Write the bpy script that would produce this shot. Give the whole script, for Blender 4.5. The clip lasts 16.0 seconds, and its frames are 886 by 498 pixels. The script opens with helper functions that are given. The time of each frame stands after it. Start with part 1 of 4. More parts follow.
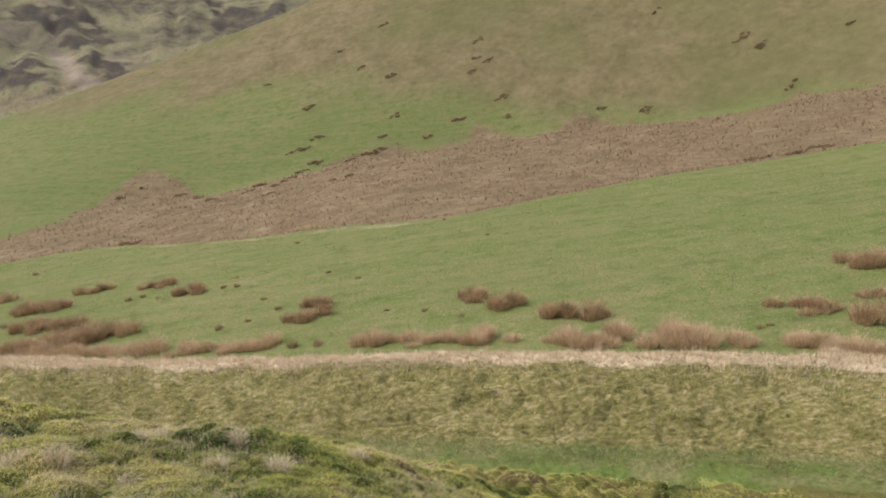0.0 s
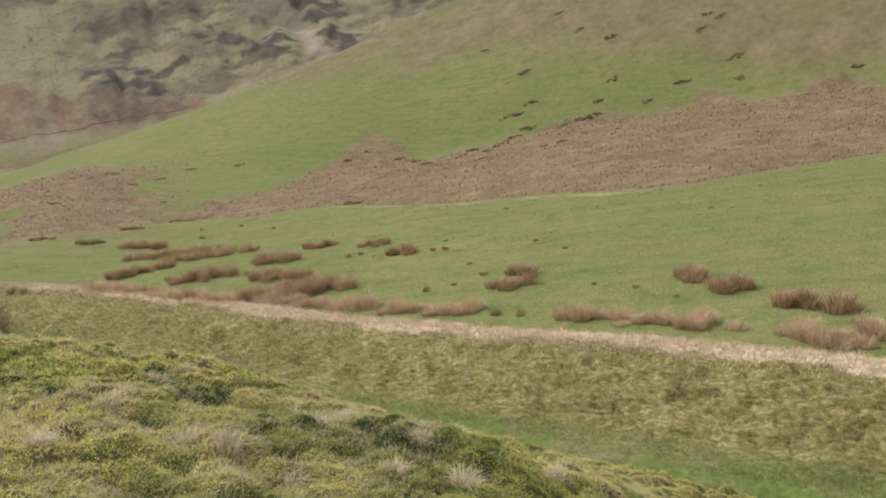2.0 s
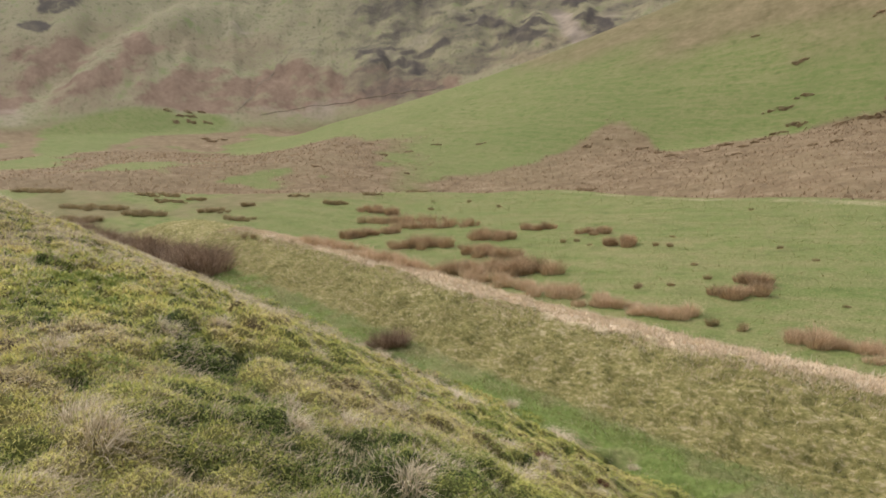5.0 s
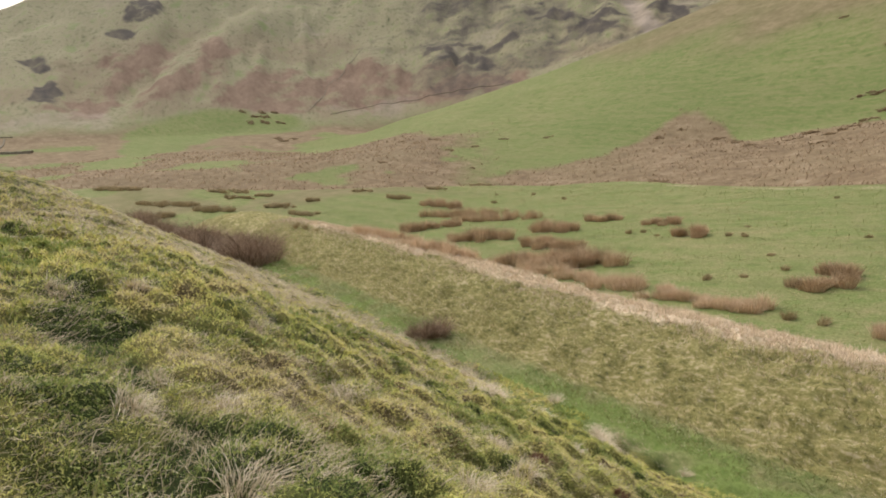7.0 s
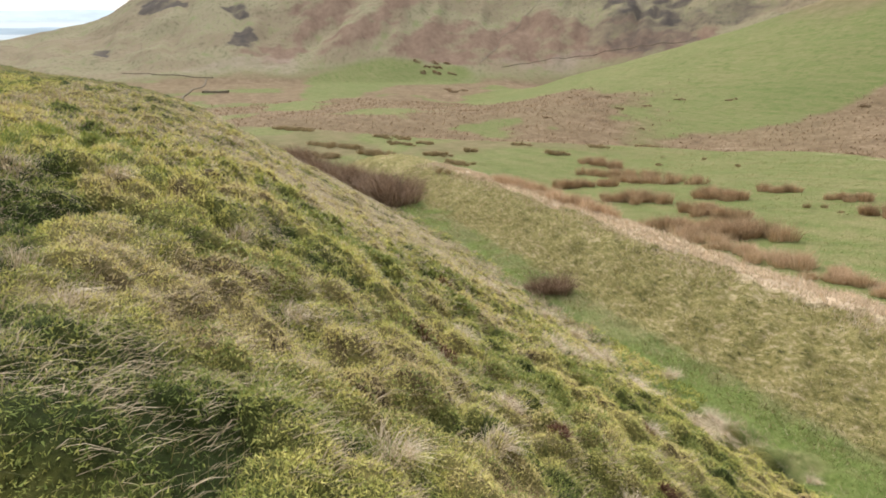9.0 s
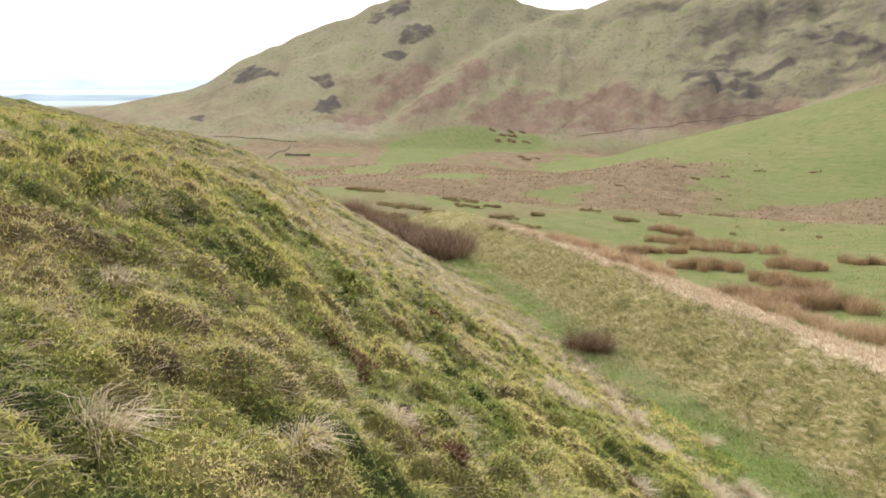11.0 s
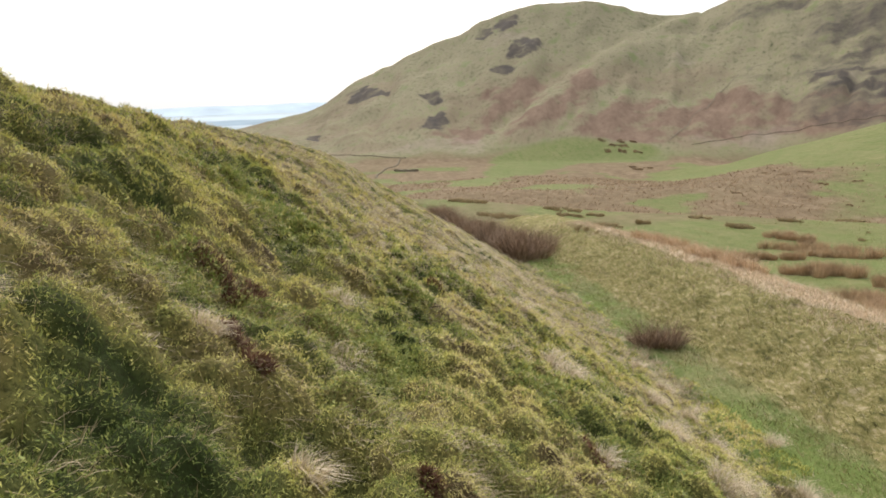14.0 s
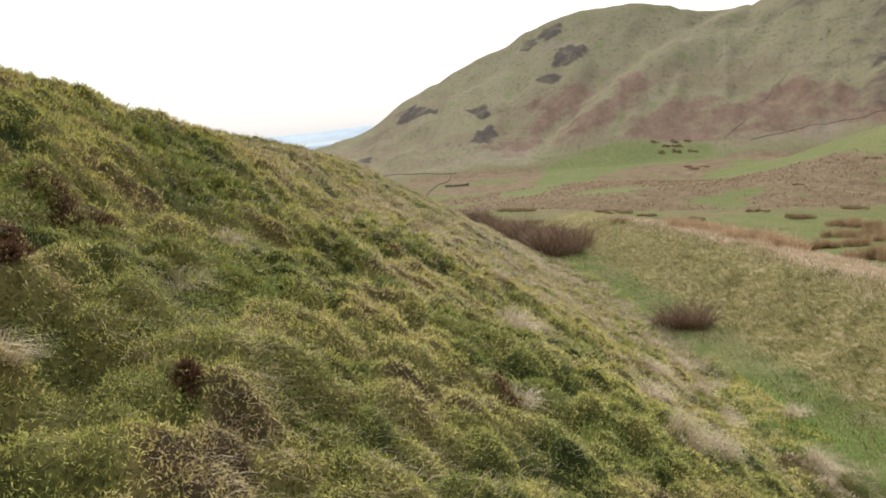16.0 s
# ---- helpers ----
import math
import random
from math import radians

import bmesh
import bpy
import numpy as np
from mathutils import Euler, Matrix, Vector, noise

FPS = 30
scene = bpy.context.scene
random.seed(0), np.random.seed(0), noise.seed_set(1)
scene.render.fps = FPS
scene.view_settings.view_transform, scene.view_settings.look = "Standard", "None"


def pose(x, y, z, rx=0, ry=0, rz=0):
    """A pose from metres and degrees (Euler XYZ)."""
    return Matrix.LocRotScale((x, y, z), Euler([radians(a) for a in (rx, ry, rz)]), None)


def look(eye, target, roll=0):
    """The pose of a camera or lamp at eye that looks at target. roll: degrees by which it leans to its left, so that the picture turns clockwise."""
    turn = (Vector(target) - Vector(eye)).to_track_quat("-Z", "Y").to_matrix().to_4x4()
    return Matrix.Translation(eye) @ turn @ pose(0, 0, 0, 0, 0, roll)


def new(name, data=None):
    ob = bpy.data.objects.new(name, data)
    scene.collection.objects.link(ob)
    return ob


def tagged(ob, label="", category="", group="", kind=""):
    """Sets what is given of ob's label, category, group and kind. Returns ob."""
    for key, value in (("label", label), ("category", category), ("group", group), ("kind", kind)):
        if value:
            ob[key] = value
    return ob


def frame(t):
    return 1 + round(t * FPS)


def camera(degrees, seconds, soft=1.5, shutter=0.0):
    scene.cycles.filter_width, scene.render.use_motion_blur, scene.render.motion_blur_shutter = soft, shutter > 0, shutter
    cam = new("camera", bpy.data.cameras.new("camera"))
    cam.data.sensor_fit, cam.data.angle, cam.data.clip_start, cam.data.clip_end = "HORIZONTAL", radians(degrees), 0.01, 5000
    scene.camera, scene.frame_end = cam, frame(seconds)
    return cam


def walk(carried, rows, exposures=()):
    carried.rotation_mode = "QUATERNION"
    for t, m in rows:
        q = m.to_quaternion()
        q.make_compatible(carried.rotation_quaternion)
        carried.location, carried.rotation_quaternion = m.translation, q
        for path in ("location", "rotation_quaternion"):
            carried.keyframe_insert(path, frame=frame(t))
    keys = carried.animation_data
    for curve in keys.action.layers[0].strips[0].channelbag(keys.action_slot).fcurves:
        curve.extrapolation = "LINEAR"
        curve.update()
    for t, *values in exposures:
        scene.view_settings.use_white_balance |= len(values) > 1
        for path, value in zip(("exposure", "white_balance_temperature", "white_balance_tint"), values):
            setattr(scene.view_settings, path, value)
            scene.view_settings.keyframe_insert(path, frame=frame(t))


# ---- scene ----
EXPOSURES = [(0.0, 0.12), (5.0, 0.18), (8.0, 0.31), (10.5, 0.55), (11.0, 0.55), (12.5, 0.44), (14.0, 0.32), (16.0, 0.17)]
cam = camera(65.8, 16.0, soft=1.8)
METRES, EYE, TILT, LEAN, TURN = 12.0, 1.5, -11.5, -0.5, 0.0
ROWS = [
    (0.0, 0.0, 0.0, 0.0, 0.0, 0.0, -0.0),
    (0.5, 0.0039, 0.0264, 0.0035, 3.09, -1.96, -0.93),
    (1.0, -0.0029, 0.0537, 0.0058, 11.44, -2.1, -2.83),
    (1.5, -0.0152, 0.0804, 0.0066, 12.21, -2.65, -2.92),
    (2.0, -0.0162, 0.1051, 0.0075, 17.29, -3.15, -2.37),
    (2.5, -0.012, 0.1341, 0.0092, 25.64, -3.05, -4.58),
    (3.0, -0.0113, 0.1729, 0.0064, 27.14, -3.82, -6.88),
    (3.5, -0.0073, 0.2105, 0.006, 28.49, -3.99, -7.81),
    (4.0, 0.0084, 0.2455, -0.0029, 31.23, -5.16, -8.05),
    (4.5, 0.0094, 0.282, -0.0099, 33.29, -5.8, -7.33),
    (5.0, 0.0105, 0.3239, -0.016, 37.16, -5.99, -7.65),
    (7.5, -0.002, 0.49, -0.0564, 46.08, -8.37, -6.98),
    (8.0, -0.0051, 0.5243, -0.0601, 51.08, -10.84, -7.38),
    (10.5, 0.0101, 0.6702, -0.1076, 62.32, -11.17, -10.96),
    (11.0, 0.0048, 0.6989, -0.1143, 63.49, -8.19, -10.85),
    (11.5, 0.0024, 0.716, -0.1177, 65.21, -8.45, -11.06),
    (12.0, 0.0061, 0.7372, -0.1242, 71.62, -8.61, -10.88),
    (12.5, 0.0044, 0.7592, -0.1332, 74.98, -8.41, -11.55),
    (13.0, 0.0038, 0.7846, -0.1308, 73.67, -8.21, -11.15),
    (13.5, 0.0147, 0.8083, -0.1385, 73.29, -8.07, -10.67),
    (14.0, 0.0187, 0.8361, -0.1529, 72.73, -8.56, -9.23),
    (14.5, 0.0179, 0.8638, -0.1603, 72.7, -8.37, -7.22),
    (15.0, 0.0209, 0.889, -0.167, 73.3, -7.88, -5.8),
    (15.5, 0.0162, 0.9171, -0.185, 73.92, -5.7, -5.39),
    (16.0, 0.0183, 0.9506, -0.1998, 77.08, -7.79, -5.32),
]
walk(cam, [(t, pose(0, 0, EYE, TILT, LEAN, TURN) @ pose(METRES * x, METRES * y, METRES * z, 90 + pitch, roll, yaw)) for t, x, y, z, yaw, pitch, roll in ROWS],
     exposures=EXPOSURES)

# ---- world and sun: a bright, thinly overcast day ----
SUN_EL, SUN_AZ = 40.0, -78.0      # degrees; azimuth clockwise from +y
world = bpy.data.worlds.new("sky")
scene.world = world
world.use_nodes = True
wn, wl = world.node_tree.nodes, world.node_tree.links
sky = wn.new("ShaderNodeTexSky")
sky.sky_type, sky.sun_disc = "NISHITA", False
sky.sun_elevation, sky.sun_rotation = radians(SUN_EL), radians(SUN_AZ)
sky.dust_density, sky.air_density, sky.ozone_density = 4.0, 1.0, 1.0
veil = wn.new("ShaderNodeMix")
veil.data_type = "RGBA"
veil.inputs["Factor"].default_value = 0.6
wl.new(sky.outputs[0], veil.inputs[6])
veil.inputs[7].default_value = (9.6, 9.9, 10.3, 1)
wl.new(veil.outputs[2], wn["Background"].inputs["Color"])
wn["Background"].inputs["Strength"].default_value = 0.118

sun = new("sun", bpy.data.lights.new("sun", "SUN"))
sun.data.energy, sun.data.angle, sun.data.color = 2.0, radians(10), (1.0, 0.94, 0.85)
ta, te = radians(SUN_AZ), radians(SUN_EL)
sun.matrix_world = look((0, 0, 60), (-40 * math.sin(ta) * math.cos(te), -40 * math.cos(ta) * math.cos(te), 60 - 40 * math.sin(te)))

# ---- the lie of the land ----
CENTRE = (0.1, 5.5)


def lattice(ix, iy, seed):
    h = (ix.astype(np.int64) * 374761393 + iy.astype(np.int64) * 668265263 + seed * 974634777) & 0xFFFFFFFF
    h = ((h ^ (h >> 13)) * 1274126177) & 0xFFFFFFFF
    return ((h ^ (h >> 16)) & 0xFFFF) / 65535.0


def vnoise(x, y, size, seed):
    """Smooth noise from 0 to 1 with lumps of that size in metres."""
    x, y = np.asarray(x, float) / size, np.asarray(y, float) / size
    ix, iy = np.floor(x), np.floor(y)
    fx, fy = x - ix, y - iy
    fx, fy = fx * fx * (3 - 2 * fx), fy * fy * (3 - 2 * fy)
    a, b = lattice(ix, iy, seed), lattice(ix + 1, iy, seed)
    c, d = lattice(ix, iy + 1, seed), lattice(ix + 1, iy + 1, seed)
    return (a + (b - a) * fx) * (1 - fy) + (c + (d - c) * fx) * fy


def fbm(x, y, size, seed, octaves=4, gain=0.5):
    total, weight, amp = 0.0, 0.0, 1.0
    for k in range(octaves):
        ca, sa = math.cos(0.6 * k), math.sin(0.6 * k)
        total = total + amp * vnoise(ca * x - sa * y, sa * x + ca * y, size / 2.03 ** k, seed + 17 * k)
        weight, amp = weight + amp, amp * gain
    return total / weight


def step(e0, e1, v):
    t = np.clip((v - e0) / (e1 - e0), 0, 1)
    return t * t * (3 - 2 * t)


def curve(v, xs, ys):
    """A smooth line through control points (Catmull-Rom on uneven steps)."""
    xs, ys = np.array(xs, float), np.array(ys, float)
    m = np.gradient(ys, xs)
    v = np.clip(v, xs[0], xs[-1])
    i = np.clip(np.searchsorted(xs, v) - 1, 0, len(xs) - 2)
    h = xs[i + 1] - xs[i]
    t = (v - xs[i]) / h
    t2, t3 = t * t, t * t * t
    return (2 * t3 - 3 * t2 + 1) * ys[i] + (t3 - 2 * t2 + t) * h * m[i] + (3 * t2 - 2 * t3) * ys[i + 1] + (t3 - t2) * h * m[i + 1]


def ditch_y(x):
    x = np.clip(x, -58, 45)
    return 16.2 - 0.29 * x - 0.0022 * x * x


def ditch_z(x):
    return curve(x, (-80, -42, -29, -22, -14, -9.5, 0, 12, 40), (-14.0, -10.8, -9.8, -9.2, -8.65, -8.25, -7.0, -5.6, -3.6))


def mound_z(s, x):
    # the crest of the rampart flattens away to the west
    w = step(-2, -10, x)
    s = s * (1 - w) + np.maximum(s, -12.3 + 0.42 * (s + 12.3)) * w
    base = curve(s, (-60, -30, -22, -16.2, -11.6, -10, -8.8, -7.4, -5.5, -3.6, -2.4, -1.2, 0),
                 (3.2, 2.0, 1.2, 0.05, -1.62, -2.12, -2.72, -3.72, -4.85, -6.2, -7.15, -7.75, -7.85))
    w = step(-6, 0, s)
    drop = (1 - w) * 0.1 * (np.clip(x, -14, 20) + 5 + 0.5 * (np.clip(x, -60, -14) + 14)) + w * (ditch_z(x) + 7.85)
    # and falls off on the east side of the walked line
    fall = 0.15 * np.maximum(np.asarray(x) + 2.2, 0) ** 1.4 * (1 - step(-9.5, -4.5, s)) * (1 - step(3, 7, x)) * step(-16, -12, s)
    fall = fall - 0.20 * step(-2.5, -5, x) * (1 - step(-8, -11, x)) * step(-13.5, -11, s) * (1 - step(-10, -8, s))
    fall = fall + (0.12 * step(-8.5, -13, x) + 0.028 * np.clip(-16 - x, 0, 30)) * (1 - step(-5, -2, s)) * step(-17, -13, s)
    return base + drop - fall


def field_z(x, y):
    lower = np.minimum(x + 55, 0)
    z = -8.9 + 0.17 * np.maximum(x, -55) + 0.045 * np.maximum(lower, -120)
    return z + 0.5 * (fbm(x, y, 26, 5, 3) - 0.5)


def bank_z(s, x):
    return ditch_z(x) + curve(s, (0, 0.9, 1.6, 2.4, 3.2, 4.0, 5.0, 6.0, 7.0, 8.0), (0, 0.10, 0.40, 0.70, 0.84, 0.82, 0.60, 0.32, -0.1, -0.9))


def cushions(x, y, size, seed):
    """Rounded domes on a jittered lattice: height from 0 to 1, and a number from 0 to 1 for each dome."""
    x, y = np.asarray(x, float) / size, np.asarray(y, float) / size
    ix, iy = np.floor(x), np.floor(y)
    top, tone = np.zeros_like(x), np.zeros_like(x)
    for di in (-1, 0, 1):
        for dj in (-1, 0, 1):
            cx, cy = ix + di, iy + dj
            k = lattice(cx, cy, seed + 2)
            d = np.hypot(x - cx - lattice(cx, cy, seed), y - cy - lattice(cx, cy, seed + 1)) / (0.42 + 0.30 * k)
            h = np.sqrt(np.maximum(0, 1 - d * d)) * (0.55 + 0.45 * lattice(cx, cy, seed + 3))
            tone = np.where(h > top, k, tone)
            top = np.maximum(top, h)
    return top, tone


def lumps(x, y, s):
    """Cushions of moss and bilberry on the steep slope, coarse grass on the bank."""
    moss = 1 - step(-1.6, -0.4, s)
    big = fbm(x, y, 1.1, 11, 2) - 0.5
    small = vnoise(x, y, 0.17, 31) - 0.5
    wx, wy = 0.12 * (vnoise(x, y, 0.3, 43) - 0.5), 0.12 * (vnoise(x, y, 0.3, 47) - 0.5)
    dome = cushions(0.8 * x + 0.25 * y + wx, y + wy, 0.44, 201)[0]
    knob = cushions(x + wx, y + wy, 0.25, 211)[0]
    on_moss = 0.34 * big + (0.085 + 0.095 * step(6, 9, y)) * (dome - 0.4) + (0.075 + 0.065 * step(6, 9, y)) * (knob - 0.4) + 0.03 * small - 0.17
    tuft = cushions(0.5 * x + wx, y + 0.3 * x + wy, 0.36, 221)[0]
    on_bank = 0.12 * big + 0.17 * (tuft - 0.4) + 0.07 * (knob - 0.4) + 0.04 * small
    bank = step(-1.0, 1.4, s) * (1 - step(6, 9, s))
    return moss * on_moss + bank * on_bank + (1 - moss) * (1 - bank) * 0.03 * small


BROWN_BEDS = [(-1.9, 8.35, 0.4), (-2.2, 8.55, 0.35), (-3.2, 9.35, 0.3), (-4.5, 8.85, 0.3), (-4.25, 9.35, 0.4), (-4.15, 12.0, 0.3), (-6.2, 9.3, 0.4), (-3.0, 11.3, 0.3), (-2.0, 11.0, 0.35), (-5.4, 7.9, 0.35)]


def moss_tone(x, y):
    """What each cushion is made of: 0 green, 0.5 yellow, 1 brown."""
    wx, wy = 0.12 * (vnoise(x, y, 0.3, 43) - 0.5), 0.12 * (vnoise(x, y, 0.3, 47) - 0.5)
    tone = 0.3 * cushions(0.8 * x + 0.25 * y + wx, y + wy, 0.44, 201)[1] + 0.25 * cushions(x + wx, y + wy, 0.25, 211)[1]
    tone = tone + 0.45 * np.clip(0.5 + 2.6 * (fbm(x, y, 0.75, 223, 3) - 0.5), 0, 1)
    for bx, by, rad in BROWN_BEDS:
        tone = tone + 0.2 * (1 - step(0.2, 1.1, np.hypot(x - bx, y - by) / rad + 1.2 * (vnoise(x, y, 0.25, 227) - 0.5)))
    return tone


def near_z(x, y):
    """Rampart, ditch and bank, which fade into the open field with distance."""
    s = y - ditch_y(x)
    z = np.where(s < 0, mound_z(np.clip(s, -60, 0), x), bank_z(np.clip(s, 0, 8), x))
    blend = np.maximum(step(5.6, 10.5, s), step(44, 66, np.hypot(x, y - 5)))
    return z * (1 - blend) + field_z(x, y) * blend


def polar(x, y):
    dx, dy = x - CENTRE[0], y - CENTRE[1]
    return np.hypot(dx, dy), np.degrees(np.arctan2(-dx, dy))


AZ = (-60, -35, -28, -20, -11, 0, 9.5, 19, 24, 28, 35, 45, 60, 75, 95, 130)


def edge_r(a):
    return curve(a, AZ, (95, 78, 72, 69, 64, 60, 66, 72, 80, 90, 97, 100.5, 110, 136, 138, 138))


def slope_foot(a):
    """Height of the spur's lower slope, 160 m out."""
    return curve(a, (-60, -33, -20, -8, 6.5, 18, 30, 38, 48, 57, 72, 90, 130), (20, 8, 0.5, -4, -10, -16.5, -20.5, -23.5, -22.5, -23.5, -24.5, -30, -30))


def brown_top(a):
    return curve(a, (-60, -33, -28, -23, -15, -8, -1, 6.5, 13.6, 18.7, 24.8, 30.7, 34.4, 38.4, 43, 48, 52.6, 57, 64, 72, 90, 130),
                 (20, 8.2, 3.3, -0.4, -1.1, -3.6, -7.4, -9.3, -15.2, -19.6, -16.3, -22.7, -25.4, -27, -24.5, -21, -21, -23.6, -24.5, -24.5, -30, -30))


def spur_top(a):
    return curve(a, (-70, -35, -15, 0, 10.3, 15.6, 20.2, 24.6, 29, 33.6, 38.2, 42.7, 47, 51, 55, 62, 80, 130),
                 (120, 108, 86, 62, 40.5, 29.6, 21, 12.9, 4.5, -3.6, -10.6, -17.5, -23.2, -29.5, -33, -31.5, -33, -36))


def ridge_top(a):
    return curve(a, (-70, 0, 20, 35, 43, 48, 50.2, 51.4, 55, 57.6, 60.3, 63, 66.3, 68.5, 70.7, 72.5, 74.3, 76.6, 79.4, 82.1, 84.8, 87.5, 89.5, 93, 100, 130),
                 (150, 130, 118, 106, 92, 76, 68.5, 60.5, 59, 65, 70.0, 71.5, 71.5, 65, 53.5, 47, 40, 28, 14.5, -3, -11.5, -18.5, -23, -32, -42, -45))


def dark_hill(a):
    return curve(a, (85, 95, 97.5, 99.4, 102.1, 104.8, 107.1, 112, 125, 150, 180), (-58, -52, -20, -3.2, 12.8, 31.5, 50.9, 85, 120, 90, -20))


def far_z(r, a):
    """Beyond the field: stream valley, spur, far hills and plain, by distance and bearing."""
    e = edge_r(a)
    ex, ey = CENTRE[0] - np.sin(np.radians(a)) * e, CENTRE[1] + np.cos(np.radians(a)) * e
    z0 = near_z(ex, ey)
    bt, st, rt = slope_foot(a), spur_top(a), ridge_top(a)
    dip = np.minimum(z0, bt) - 2.6
    z = z0 + (dip - z0) * step(0, 1, (r - e) / 16)
    t = np.clip((r - e - 12) / (160 - e - 12), 0, 1)
    z = z + (bt - dip) * t ** 1.25
    t = np.clip((r - 160) / 100, 0, 1)
    z = z + (st - bt) * (0.86 * t + 0.14 * t * t * (3 - 2 * t))
    w = step(41, 54, a)
    floor = (st - 14) * (1 - w) - 33.0 * w
    t = step(262, 330, r)
    z = z * (1 - t) + floor * t
    t = np.clip((r - 330) / 270, 0, 1)
    z = z + (rt - floor) * (0.75 * t + 0.25 * t * t)
    dh = np.where(a > 85, dark_hill(a), -58)
    t = step(603, 780, r)
    z = z * (1 - t) + np.minimum(rt - 25, -50 + 0 * a) * t
    t = step(700, 905, r) * (1 - step(960, 1300, r))
    z = np.where(dh > -57, np.maximum(z, z * (1 - t) + dh * t), z)
    t = step(1250, 1700, r)
    return z * (1 - t) + (-58.0) * t


def height(x, y, rough=True):
    x, y = np.asarray(x, float), np.asarray(y, float)
    r, a = polar(x, y)
    s = y - ditch_y(x)
    inside = r <= edge_r(np.clip(a, -60, 130))
    z = np.where(inside, near_z(x, y), far_z(r, np.clip(a, -70, 178)))
    if rough:
        front = step(-75, -52, a) * (1 - step(116, 125, a))
        z = z + np.where(r < 75, (lumps(x, y, s) * front - 0.19 * (1 - front)) * (1 - step(45, 75, r)), 0)
        hill = step(0, 30, r - edge_r(np.clip(a, -60, 130))) * (1 - step(1200, 1600, r))
        z = z + hill * (0.9 * (fbm(x, y, 14, 51, 4, 0.6) - 0.5) + np.minimum(r / 90, 7) * (fbm(x, y, 60, 57, 4) - 0.5) * step(170, 330, r))
        # gullies run down the far hills, and the nearer hill overlaps the farther one in a fold
        far = step(335, 420, r) * (1 - step(560, 640, r))
        gully = np.abs(2 * fbm(a * 6 + 0.02 * r, r * 0.16, 16, 61, 3) - 1)
        z = z - far * 3.8 * (1 - step(0.0, 0.5, gully)) + far * 2.2 * (fbm(a * 7 + 0.02 * r, r * 0.22, 5, 67, 4, 0.6) - 0.5)
        fold = a - (55.5 + 0.062 * (575 - r)) + 2.0 * (fbm(x, y, 50, 63, 3) - 0.5)
        z = z + far * (5.5 * (1 - step(-2.2, 0.8, fold)) * step(-14, -1, fold) - 3.0 * step(-1, 1, fold) * (1 - step(1, 7, fold)))
    return z


CRAGS = [((-538, 215), (-546, 226), (-540, 243), (-527, 240), (-513, 222), (-505, 210)), ((-547, 207), (-543, 213), (-520, 211), (-521, 204)),
         ((-468, 200), (-489, 215), (-497, 227), (-478, 228), (-461, 225), (-455, 211)), ((-454, 182), (-461, 191), (-455, 199), (-443, 200), (-439, 186)),
         ((-527, 96), (-569, 105), (-556, 115), (-507, 122), (-496, 118), (-500, 104)), ((-453, 133), (-461, 144), (-438, 143), (-419, 137), (-435, 132)),
         ((-382, 113), (-405, 122), (-409, 132), (-377, 128), (-368, 123)), ((-458, 53), (-475, 60), (-448, 66), (-425, 61))]
HEATHER_BEDS = [((-252, 402), (-203, 356), (-198, 373), (-238, 400)), ((-198, 425), (-160, 362), (-172, 352), (-212, 400), (-240, 412), (-272, 436), (-240, 462), (-199, 433)),
                ((-170, 480), (-122, 408), (-108, 422), (-86, 475)), ((-312, 303), (-298, 331), (-232, 350), (-226, 339), (-268, 322), (-236, 306), (-254, 300)),
                ((-293, 372), (-263, 391), (-210, 366), (-184, 344), (-227, 350))]
FERN_BEDS = [((-345, 113), (-372, 118), (-378, 140), (-415, 171), (-421, 185), (-428, 210), (-411, 212), (-386, 185), (-382, 166), (-355, 145)),
             ((-353, 141), (-363, 172), (-388, 205), (-403, 232), (-401, 247), (-380, 231), (-363, 207), (-338, 177), (-330, 151)),
             ((-331, 180), (-362, 222), (-352, 246), (-330, 240), (-338, 290), (-300, 296), (-232, 303), (-200, 290), (-239, 266), (-268, 248), (-291, 214), (-313, 190))]
MEADOWS = [((-212, 73), (-233, 96), (-309, 130), (-319, 153), (-323, 170), (-304, 188), (-288, 204), (-277, 199), (-265, 177), (-275, 160), (-252, 133), (-221, 102), (-176, 75), (-187, 65)),
           ((-151, 72), (-170, 92), (-162, 101), (-149, 96), (-137, 84)), ((-168, 125), (-230, 158), (-228, 200), (-170, 215), (-120, 200), (-120, 165), (-139, 140), (-150, 148))]
GULLIES = [((-220, 392), (-182, 347), (-160, 330), (-166, 345), (-203, 388), (-219, 400))]   # bare pale stone


